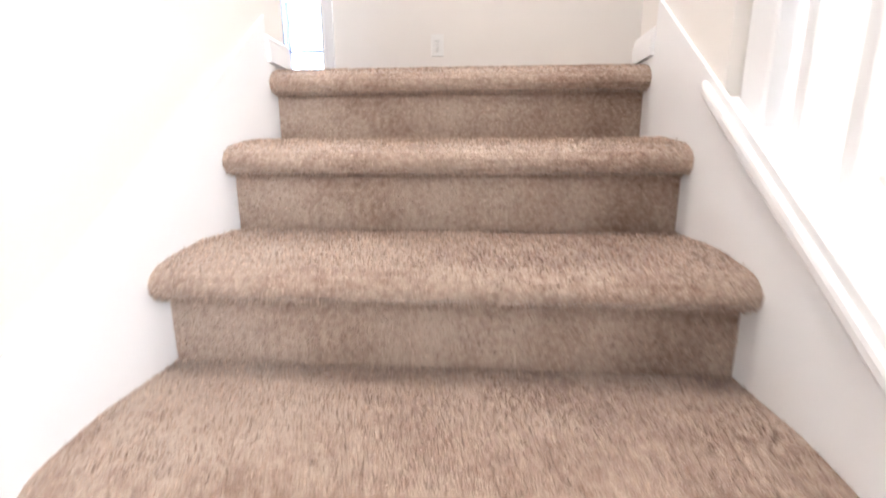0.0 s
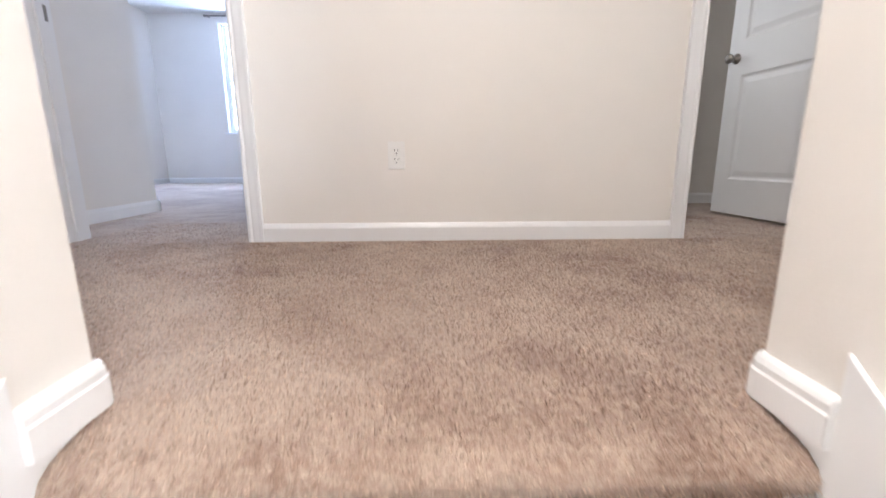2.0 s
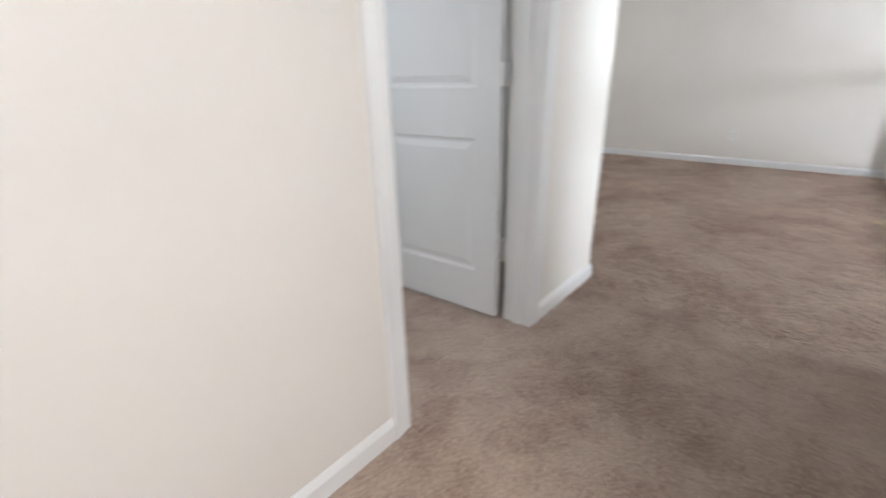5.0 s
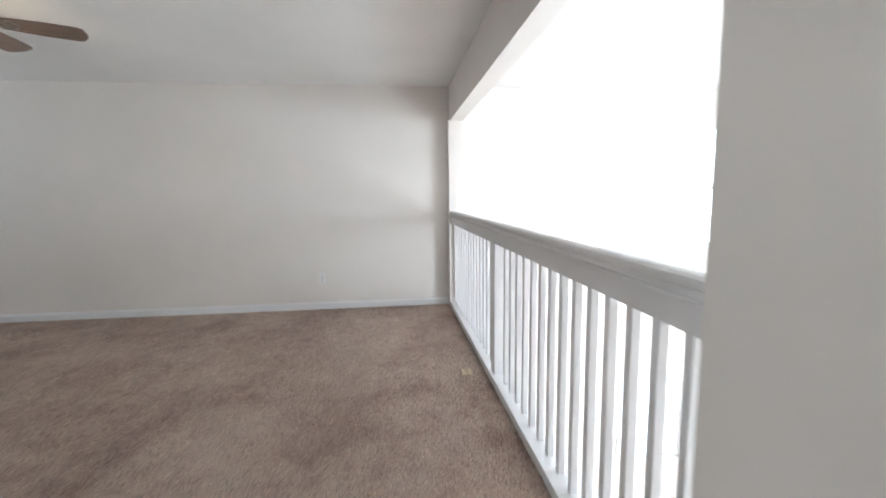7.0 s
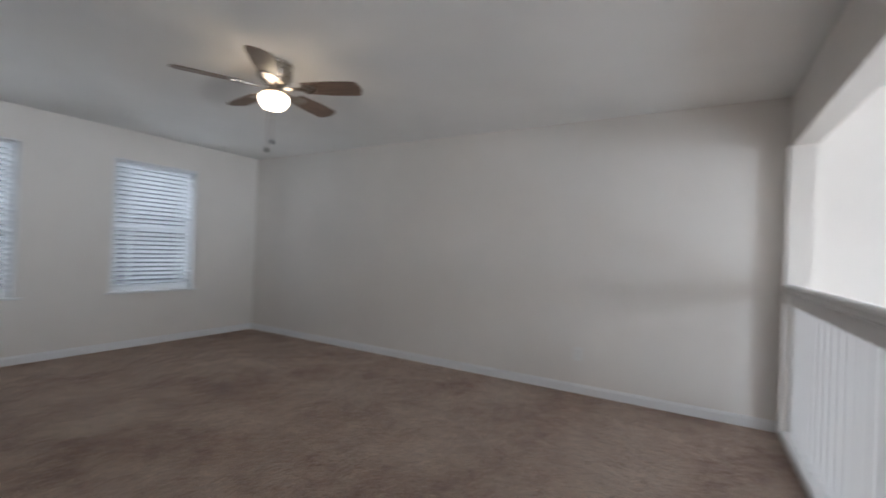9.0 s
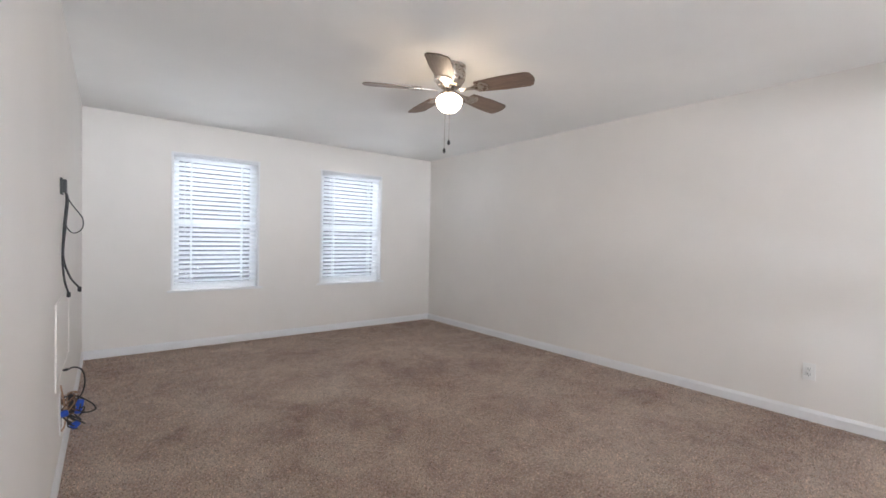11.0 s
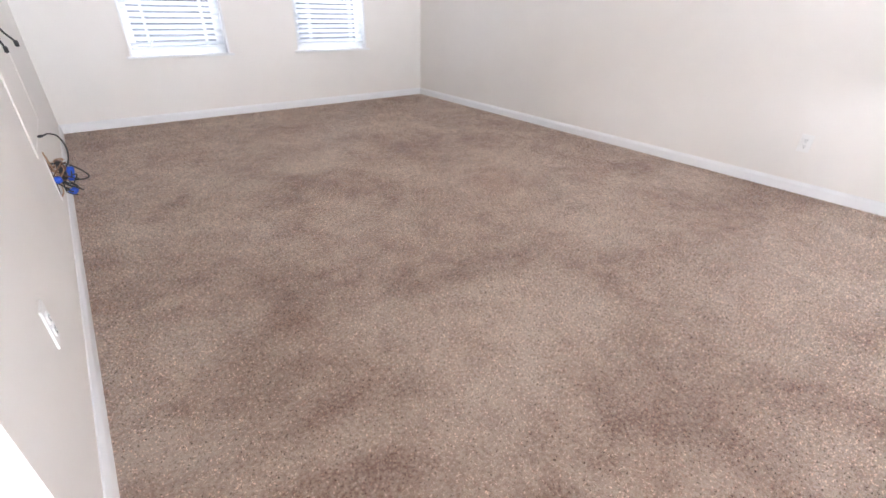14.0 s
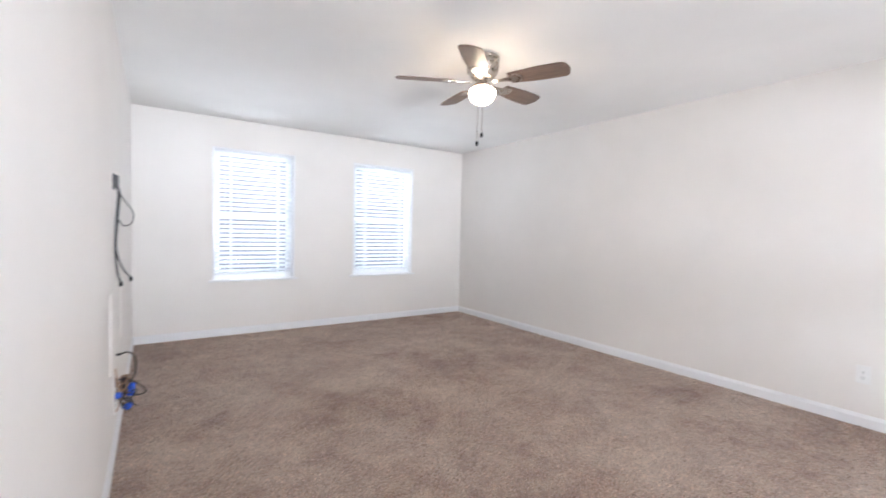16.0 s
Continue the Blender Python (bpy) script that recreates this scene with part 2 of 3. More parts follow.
# ---- large structure ----
slab("ground", GRASS, "lawn around the house", "ground", (-400, 400, -400, 400, G - 0.5, G - 0.3))
slab("floor_lower", CARPET, "brown carpet on the lower floor of the foyer", "floor", (-0.7, 6.9, YS - 0.1, 1.6, G - 0.2, G))
floor = slab("floor", CARPET, "brown cut-pile carpet on the upper floor", "carpet",
             (-2.5, X0, 0.08, YWB, -0.25, 0), (X0, XE + 0.02, YB, YWB, -0.25, 0), (XW - 0.1, XE + 0.02, YWB, YN + 0.02, -0.25, 0),
             (-4.5, 0.5, YWB, 6.32, -0.25, 0), (0.5, XW - 0.1, YWB, 3.0, -0.25, 0))
slab("ceiling", CEIL, "flat white painted ceiling", "ceiling", (-4.6, XE + 0.12, YS - 0.12, 6.5, H, H + 0.15))

slab("wall_hall", WALL, "warm white painted hall wall with two door openings", "wall",
     (-0.864, 1.139, YW, YWB, 0, H), (-2.5, -1.685, YW, YWB, 0, H), (1.925, XW, YW, YWB, 0, H),
     (-1.685, -0.864, YW, YWB, 2.05, H), (1.139, 1.925, YW, YWB, 2.05, H))
stair_west = slab("wall_stair_west", WALL, "warm white wall beside the carpeted stair", "wall", (SL - 0.135, WL, YS, YE, G, H))
slab("wall_hall_south", WALL, "warm white wall at the stair head", "wall", (-2.5, SL - 0.135, YE - 0.12, YE, 0, H))
slab("wall_hall_west", WALL, "warm white wall closing the hall", "wall", (-2.62, -2.5, YE - 0.12, YWB, 0, H))
stair_east = slab("wall_stair_east", WALL, "warm white wall between stair head and foyer", "wall",
     (WR, SR + 0.125, -0.40, YE, -0.6, H), (SR + 0.125, X0, YE - 0.13, YE, -0.3, H))
slab("wall_beam", WALL, "painted beam over the open railing", "beam", (X0, XE, YB - 0.16, YB - 0.02, BEAM, H))
slab("wall_stub", WALL, "narrow painted wall end under the beam", "wall", (XE - 0.10, XE, YB - 0.16, YB - 0.001, -0.002, BEAM))
slab("floor_edge", WALL, "painted edge of the upper floor over the foyer", "wall", (SR + 0.125, XE, YB - 0.16, YB - 0.004, -0.3, -0.002))
slab("wall_east", WALL, "long warm white wall of loft and foyer", "wall",
     (XE, XE + 0.12, -1.40, YN + 0.14, G, H), (XE, XE + 0.12, -2.36, -1.40, -1.08, 0.57), (XE, XE + 0.12, -2.20, -1.40, G, -1.08), (XE, XE + 0.12, -2.36, -2.20, G, -2.2), (XE, XE + 0.12, -2.36, -1.40, 2.05, H),
     (XE, XE + 0.12, -2.50, -2.36, -1.08, H), (XE, XE + 0.12, -3.10, -2.36, G, -2.2), (XE, XE + 0.12, -3.46, -2.50, -1.08, 0.57), (XE, XE + 0.12, -3.26, -3.10, G, -1.08), (XE, XE + 0.12, -3.46, -3.26, G, -2.2), (XE, XE + 0.12, -3.46, -2.50, 2.05, H),
     (XE, XE + 0.12, -4.16, -3.46, -1.08, H), (XE, XE + 0.12, -4.16, -3.46, G, -2.2), (XE, XE + 0.12, YS - 0.12, -4.16, G, H))
slab("wall_front", WALL, "unseen foyer wall with added window openings", "wall",
     (SL - 0.135, 2.3, YS - 0.12, YS, G, H), (5.3, XE, YS - 0.12, YS, G, H), (2.3, 5.3, YS - 0.12, YS, G, -1.9), (2.3, 5.3, YS - 0.12, YS, 0.25, 0.6), (2.3, 2.9, YS - 0.12, YS, 0.6, 2.0), (4.3, 5.3, YS - 0.12, YS, 0.6, 2.0), (2.3, 5.3, YS - 0.12, YS, 2.0, H))
slab("wall_under_loft", WALL, "foyer wall under the loft", "wall", (SR + 0.125, XE, 1.4, 1.52, G, -0.25))
W1, W2, WZ = (3.333, 4.229), (4.976, 5.886), (0.615, 2.115)
slab("wall_north", WALL, "warm white window wall of the loft", "wall",
     (XW - 0.12, W1[0], YN, YN + 0.14, 0, H), (W1[1], W2[0], YN, YN + 0.14, 0, H), (W2[1], XE, YN, YN + 0.14, 0, H),
     *[(w[0], w[1], YN, YN + 0.14, a, b) for w in (W1, W2) for a, b in ((0, WZ[0]), (WZ[1], H))])
slab("wall_west", WALL, "warm white loft wall with loose cables", "wall", (XW - 0.12, XW, YWB, YN, 0, H))
SIDING = painted("grey_siding", (0.17, 0.18, 0.2), 0.7, 20, 0.002, 0.06)
hb = bmesh.new()
for k in range(52):
    prism(hb, [(0, 0), (-0.02, 0), (-0.006, 0.18), (0, 0.18)], lambda u, v, w, k=k: (w, 15.0 + u, G - 0.3 + 0.18 * k + v), -8, 16)
tagged(part("backdrop", hb, SIDING), "grey lap siding of a house beyond the windows", "backdrop", kind="structure")
# bedroom and small room beyond the two door openings
BN = 6.30
slab("wall_bedroom", WALL, "bedroom walls seen through the door opening", "wall",
     (-2.16, -2.04, YWB, 2.62, 0, H), (-4.27, -2.16, 2.5, 2.62, 0, H), (-4.27, -4.15, 2.62, BN, 0, H),
     (-4.27, -3.165, BN, BN + 0.14, 0, H), (-2.2, 0.5, BN, BN + 0.14, 0, H), (-3.165, -2.2, BN, BN + 0.14, 0, 0.74), (-3.165, -2.2, BN, BN + 0.14, 2.31, H),
     (0.38, 0.5, YWB, BN, 0, H))
slab("wall_closet", WALL, "walls of the small room behind the open door", "wall", (0.5, 0.65, 2.9, 3.0, 0, H), (1.35, XW - 0.12, 2.9, 3.0, 0, H), (0.65, 1.35, 2.9, 3.0, 0, 0.9), (0.65, 1.35, 2.9, 3.0, 2.0, H))


def baseboard(p, q, label="white painted baseboard", h=0.083):
    """A moulded board along the floor from p to q; the room lies to the left of the way."""
    p, q = Vector((*p, 0)), Vector((*q, 0))
    d = (q - p).normalized()
    n = Vector((-d.y, d.x, 0))
    bm = bmesh.new()
    outline = [(0, 0), (0.014, 0), (0.014, h - 0.022), (0.011, h - 0.014), (0.006, h - 0.004), (0.004, h), (0, h)]
    prism(bm, outline, lambda u, v, w: p + d * w + n * u + Vector((0, 0, v)), 0, (q - p).length)
    return tagged(part("baseboard", bm, TRIM), label, "baseboard", kind="structure")


def corner_baseboard(corner, away, end, h=0.072, r=0.014):
    """A low board with a softened top along the stair wall, round its rounded corner and along the hall wall."""
    cx, cy = corner
    path = [(cx, end), (cx, cy - r)]
    path += [(cx + away * r * (1 - math.cos(t)), cy - r + r * math.sin(t)) for t in (0.26, 0.52, 0.79, 1.05, 1.31)]
    path += [(cx + away * r, cy), (X0 if away > 0 else -2.5, cy)]
    outline = [(0, 0), (0.019, 0), (0.019, h - 0.026), (0.016, h - 0.023), (0.016, h - 0.012), (0.012, h - 0.004), (0.006, h), (0, h)]
    bm = bmesh.new()
    rows = []
    for i, p in enumerate(path):
        a, b = Vector(path[max(i - 1, 0)]), Vector(path[min(i + 1, len(path) - 1)])
        d = (b - a).normalized()
        n = Vector((-away * d.y, away * d.x))
        rows.append([bm.verts.new((p[0] + n.x * u, p[1] + n.y * u, v)) for u, v in outline])
    k = len(outline)
    for a, b in zip(rows, rows[1:]):
        for i in range(k):
            bm.faces.new((a[i], a[(i + 1) % k], b[(i + 1) % k], b[i]))
    bm.faces.new(rows[0]), bm.faces.new(rows[-1])
    bmesh.ops.recalc_face_normals(bm, faces=list(bm.faces))
    return tagged(part("baseboard", bm, TRIM), "white painted baseboard wrapped round the stair head corner", "baseboard", kind="structure")


def round_corner(ob, x, y, r=0.010):
    """Rounds the upright edge of a wall at (x, y)."""
    bm = bmesh.new()
    bm.from_mesh(ob.data)
    edges = [e for e in bm.edges if all(abs(v.co.x - x) < 1e-4 and abs(v.co.y - y) < 1e-4 for v in e.verts)]
    bmesh.ops.bevel(bm, geom=edges, offset=r, segments=5, affect="EDGES", profile=0.5)
    bm.to_mesh(ob.data)
    bm.free()


corner_baseboard((WL, YE), -1, -0.068)
corner_baseboard((WR, YE), 1, -0.068)
round_corner(stair_west, WL, YE)
round_corner(stair_east, WR, YE)

C = 0.07
for p, q in (((1.139 - C, YW), (-0.864 + C, YW)), ((XW + 0.014, YW), (1.925 + C, YW)), ((XW, YN), (XW, YW - 0.014)),
             ((XE, YN), (XW, YN)), ((XE, YB), (XE, YN)), ((-1.685 - C, YW), (-2.5, YW)),
             ((-2.04, 2.634), (-2.04, YWB)), ((-4.15, 2.62), (-2.026, 2.62)), ((0.38, BN), (-4.15, BN)), ((-4.15, BN), (-4.15, 2.62)), ((XW - 0.12, 2.9), (0.5, 2.9))):
    baseboard(p, q)

CASING = [(0, 0), (0, 0.009), (0.01, 0.012), (0.02, 0.009), (0.028, 0.012), (0.05, 0.015), (0.062, 0.018), (C, 0.018), (C, 0)]


def door_frame(x0, x1, top=2.05):
    """Casings on the hall side, jambs and stops of one door opening."""
    ob = thing("door_frame", (x0, YW, 0), "white moulded door casing and jambs", "door frame")
    ob["kind"] = "structure"
    inv = Matrix.Translation((-x0, -YW, 0))
    pieces = []
    for name, f, a, b in (("casing", lambda u, v, w: (x0 - u, YW - v, w), 0, top + C), ("casing", lambda u, v, w: (x1 + u, YW - v, w), 0, top + C),
                          ("head_casing", lambda u, v, w: (w, YW - v - 0.001, top + u), x0, x1)):
        bm = bmesh.new()
        prism(bm, CASING, f, a, b)
        pieces.append((name, bm))
    for name, b in (("jamb", (x0 - 0.0, x0 + 0.004, YW - 0.002, YWB + 0.002, 0, top)), ("jamb", (x1 - 0.004, x1, YW - 0.002, YWB + 0.002, 0, top)),
                    ("head_jamb", (x0, x1, YW - 0.002, YWB + 0.002, top - 0.004, top)),
                    ("stop", (x0 + 0.004, x0 + 0.014, YW + 0.045, YW + 0.08, 0, top - 0.004)), ("stop", (x1 - 0.014, x1 - 0.004, YW + 0.045, YW + 0.08, 0, top - 0.004))):
        bm = bmesh.new()
        box(bm, *b)
        pieces.append((name, bm))
    for name, bm in pieces:
        bm.transform(inv)
        part(name, bm, TRIM, ob)
    return ob


left_frame = door_frame(-1.685, -0.864)
right_frame = door_frame(1.139, 1.925)
bm = bmesh.new()
box(bm, 0.004, 0.0065, 0.082, 0.108, 0.955, 1.02)
part("strike_plate", soft(bm, 0.001, 1), DARKMETAL, left_frame, "dark metal strike plate")


# ---- stair ----
def step_outline(tread=RUN + 0.01):
    """One tread with its rounded, padded nosing and the riser under it; origin at the riser's top line."""
    pts = [(tread, -0.03), (tread, 0.0), (0.0999, 0.0)]
    pts += [(0.055, -0.006), (0.005, -0.014), (-0.022, -0.021), (-0.041, -0.034), (-0.049, -0.049), (-0.048, -0.064), (-0.038, -0.077), (-0.014, -0.083)]
    pts += [(0.0, -0.083), (0.0, -RISE - 0.01), (0.015, -RISE - 0.01), (0.015, -0.03)]
    return pts


stair = tagged(new("staircase"), "straight stair covered in brown cut-pile carpet", "staircase")
stair["kind"] = "structure"
sbm = bmesh.new()
prism(sbm, step_outline(), lambda u, v, w: (w, u, v), SL, SR)
step_mesh = mesh_of("step", sbm, CARPET)
Y_R = -0.02
tbm = bmesh.new()
prism(tbm, step_outline(0.1), lambda u, v, w: (w, u, v), SL, SR)
shared("step", mesh_of("step", tbm, CARPET), stair, Matrix.Translation((0, Y_R, 0)))
for i in range(1, STEPS):
    shared("step", step_mesh, stair, Matrix.Translation((0, Y_R - RUN * i, -RISE * i)))
bm = bmesh.new()
line = [(-0.03, -0.35), (-0.03 - RUN * STEPS, -RISE * STEPS - 0.0), (-RUN * STEPS + 0.3, -RISE * STEPS), (-0.03, -0.9)]
prism(bm, line, lambda u, v, w: (w, u, v), SL + 0.02, SR - 0.02)
part("stringer", bm, TRIM, stair)


def skirt(x, side, z):
    """Sloped white board along the stair wall, from the stair head down."""
    s = RISE / RUN
    a = -0.068
    end = -RUN * (STEPS - 1)
    outline = [(0.075, -0.25), (0.075, -0.001), (a, -0.001), (a, z), (end, z + s * (end - a)), (end, z + s * (end - a) - 0.45)]
    bm = bmesh.new()
    prism(bm, outline, lambda u, v, w: (x + side * w, u, v), 0, 0.009)
    soft(bm, 0.003, 2)
    return tagged(part("skirt_board", bm, TRIM), "white painted skirt board beside the stair", "trim", kind="structure")


skirt(WL, 1, 0.118)
skirt(WR - 0.009, 1, 0.135)

# low sloped wall and stair railing on the foyer side
s = RISE / RUN
bm = bmesh.new()
a, b = -0.402, -RUN * (STEPS - 1)
prism(bm, [(a, 0.085 + s * (a + 0.068)), (b, 0.085 + s * (b + 0.068)), (b, G), (a, G)], lambda u, v, w: (w, u, v), SR + 0.012, SR + 0.125)
tagged(part("wall_stair_low", bm, WALL), "low sloped wall under the stair railing", "wall", kind="structure")
rail = thing("stair_railing", (SR + 0.07, a, 0), "white painted stair railing with square balusters", "railing")
off = Matrix.Translation((-(SR + 0.07), -a, 0))
bm = bmesh.new()
prism(bm, [(a + 0.05, 0.118 + s * (a + 0.118)), (b, 0.118 + s * (b + 0.068)), (b, 0.086 + s * (b + 0.068)), (a + 0.05, 0.086 + s * (a + 0.118))], lambda u, v, w: (w, u, v), SR - 0.018, SR + 0.15)
soft(bm, 0.008, 2)
bm.transform(off)
part("cap", bm, TRIM, rail, "wide sloped white cap")
bm = bmesh.new()
prism(bm, [(a - 0.04, 0.99 + s * (a + 0.03)), (b, 0.99 + s * (b + 0.068)), (b, 0.92 + s * (b + 0.068)), (a - 0.04, 0.92 + s * (a + 0.03))], lambda u, v, w: (w, u, v), SR + 0.03, SR + 0.11)
soft(bm, 0.012, 2)
bm.transform(off)
part("handrail", bm, TRIM, rail)
bm = bmesh.new()
box(bm, SR + 0.03, SR + 0.11, -0.478, -0.4025, 0.10 + s * (-0.48 + 0.068), 0.7)
soft(bm, 0.004, 1)
bm.transform(off)
part("half_post", bm, TRIM, rail)
bm = bmesh.new()
box(bm, -0.016, 0.016, -0.016, 0.016, -0.04, 0.86)
soft(bm, 0.003, 1)
bal_mesh = mesh_of("baluster", bm, TRIM)
y = -0.525
while y > -RUN * (STEPS - 1) + 0.05:
    shared("baluster", bal_mesh, rail, off @ Matrix.Translation((SR + 0.07, y, 0.108 + s * (y + 0.068))))
    y -= 0.113

# ---- loft railing ----
loft_rail = thing("loft_railing", (X0, YB - 0.07, 0), "white painted railing with square balusters above the foyer", "railing")
off = Matrix.Translation((-X0, 0.07, 0))
bm = bmesh.new()
box(bm, X0, XE - 0.10, -0.165, -0.003, 0.001, 0.052)
soft(bm, 0.004, 2)
bm.transform(off)
part("shoe", bm, TRIM, loft_rail, "white floor plank under the balusters")
hand = [(-0.02, 0.944), (-0.02, 1.012), (-0.009, 1.016), (-0.007, 1.024), (-0.017, 1.03), (-0.017, 1.046), (-0.008, 1.052), (-0.004, 1.062),
        (-0.006, 1.073), (-0.014, 1.08), (-0.026, 1.083), (-0.06, 1.079), (-0.1, 1.066), (-0.13, 1.052), (-0.134, 1.04), (-0.126, 1.03), (-0.12, 1.0), (-0.12, 0.944)]
bm = bmesh.new()
prism(bm, hand, lambda u, v, w: (w, u, v), X0, XE - 0.10)
bm.transform(off)
part("handrail", bm, RAIL, loft_rail, "wide moulded white handrail")
bm = bmesh.new()
box(bm, 4.595, 4.685, -0.115, -0.025, 0.05, 0.952)
soft(bm, 0.004, 1)
bm.transform(off)
part("newel_post", bm, TRIM, loft_rail)
bm = bmesh.new()
box(bm, -0.016, 0.016, -0.016, 0.016, 0, 0.9)
soft(bm, 0.003, 1)
lb_mesh = mesh_of("baluster", bm, TRIM)
x = 2.651
while x < XE - 0.03:
    if abs(x - 4.64) > 0.07:
        shared("baluster", lb_mesh, loft_rail, off @ Matrix.Translation((x, -0.07, 0.051)))
    x += 0.1285


# ---- doors ----
def panel_door(name, width, height, thick=0.035):
    """A two-panel moulded door; hinge edge at the origin, leaf along +y, faces at x."""
    ob = thing(name, (0, 0, 0), "white two-panel moulded interior door standing open", "door")
    bm = bmesh.new()
    st, z0, z1, z2, z3 = 0.115, 0.215, 0.83, 1.03, height - 0.13
    core = thick / 2 - 0.009
    box(bm, -core, core, 0.01, width - 0.01, 0.01, height - 0.01)
    for b in ((0, st, 0, height), (width - st, width, 0, height), (st, width - st, 0, z0), (st, width - st, z1, z2), (st, width - st, z3, height)):
        box(bm, -thick / 2, thick / 2, b[0], b[1], b[2], b[3])
    part("leaf", bm, DOOR, ob)
    for a, b in ((z0, z1), (z2, z3)):
        for sgn in (-1, 1):
            bm = bmesh.new()
            rings = []
            for inset, d in ((0.0, thick / 2), (0.012, thick / 2 - 0.007), (0.022, thick / 2 - 0.008), (0.05, thick / 2 - 0.002)):
                rings.append([bm.verts.new((sgn * d, yy, zz)) for yy, zz in ((st + inset, a + inset), (width - st - inset, a + inset), (width - st - inset, b - inset), (st + inset, b - inset))])
            for r0, r1 in zip(rings, rings[1:]):
                for i in range(4):
                    bm.faces.new((r0[i], r0[(i + 1) % 4], r1[(i + 1) % 4], r1[i]))
            bm.faces.new(rings[-1])
            bmesh.ops.recalc_face_normals(bm, faces=list(bm.faces))
            part("panel", bm, DOOR, ob)
    for sgn in (-1, 1):
        bm = bmesh.new()
        turned(bm, [(0.031, 0), (0.031, 0.006), (0.014, 0.009), (0.012, 0.03), (0.022, 0.036), (0.028, 0.048), (0.027, 0.058), (0.018, 0.066), (0.006, 0.069)], 20)
        bm.transform(Matrix.Translation((sgn * thick / 2, width - 0.065, 0.93)) @ Matrix.Rotation(sgn * math.pi / 2, 4, "Y"))
        part("knob", bm, DARKMETAL, ob, "dark nickel door knob")
    for z in (0.35, 1.08, 1.8):
        bm = bmesh.new()
        box(bm, -0.022, 0.016, -0.022, 0.0, z - 0.045, z + 0.045)
        soft(bm, 0.003, 1)
        part("hinge", bm, STEEL, ob, "white painted hinge")
    return ob


door = panel_door("door", 0.715, 2.02)
door.matrix_basis = pose(1.896, YWB + 0.024, 0.018, 0, 0, 4.6)
door["kind"] = "structure"


# ---- windows ----
def window(name, w, zr, y, depth, label):
    """A white vinyl single-hung window set in the opening, with its stool."""
    ob = thing(name, ((w[0] + w[1]) / 2, y, zr[0]), label, "window")
    ob["kind"] = "structure"
    hw, h = (w[1] - w[0]) / 2, zr[1] - zr[0]
    f = 0.036
    y0, y1 = depth - 0.055, depth
    stiles = (("sash_stile", (-hw + f, -hw + f + 0.046, y0 + 0.006, y1 - 0.012, f + 0.04, h / 2 - 0.022)), ("sash_stile", (hw - f - 0.046, hw - f, y0 + 0.006, y1 - 0.012, f + 0.04, h / 2 - 0.022)),
              ("sash_stile", (-hw + f, -hw + f + 0.046, y0 + 0.012, y1 - 0.006, h / 2 + 0.022, h - f)), ("sash_stile", (hw - f - 0.046, hw - f, y0 + 0.012, y1 - 0.006, h / 2 + 0.022, h - f)))
    for n, b in (("frame_side", (-hw, -hw + f, y0, y1, 0.0, h)), ("frame_side", (hw - f, hw, y0, y1, 0.0, h)), ("frame_head", (-hw + f, hw - f, y0, y1, h - f, h)),
                 ("frame_bottom", (-hw + f, hw - f, y0, y1, 0.0, f)), ("meeting_rail", (-hw + f, hw - f, y0 + 0.004, y1 - 0.01, h / 2 - 0.022, h / 2 + 0.022)), ("sash_rail", (-hw + f, hw - f, y0 + 0.006, y1 - 0.012, f, f + 0.04))) + (stiles if depth > 0.13 else ()):
        bm = bmesh.new()
        box(bm, *b)
        part(n, soft(bm, 0.003, 1), VINYL, ob)
    if depth > 0.13:
        for n, b in (("liner", (-hw + 0.0005, -hw + 0.02, -0.003, y0 - 0.001, 0.019, h - 0.0005)), ("liner", (hw - 0.02, hw - 0.0005, -0.003, y0 - 0.001, 0.019, h - 0.0005)), ("head_liner", (-hw + 0.02, hw - 0.02, -0.003, y0 - 0.001, h - 0.018, h - 0.0005))):
            bm = bmesh.new()
            box(bm, *b)
            part(n, soft(bm, 0.002, 1), TRIM, ob)
    for a, b in ((f, h / 2 - 0.022), (h / 2 + 0.022, h - f)):
        bm = bmesh.new()
        box(bm, -hw + f, hw - f, y0 + 0.02, y0 + 0.024, a, b)
        pane = part("pane", bm, GLASS, ob, "clear glass pane")
        pane.visible_shadow = False
    return ob


def stool(w, zr, y, inward):
    bm = bmesh.new()
    box(bm, w[0] - 0.035, w[1] + 0.035, y - inward, y + 0.085, zr[0] - 0.004, zr[0] + 0.018)
    soft(bm, 0.005, 2)
    return tagged(part("window_sill", bm, TRIM), "white painted window sill", "window sill", kind="structure")


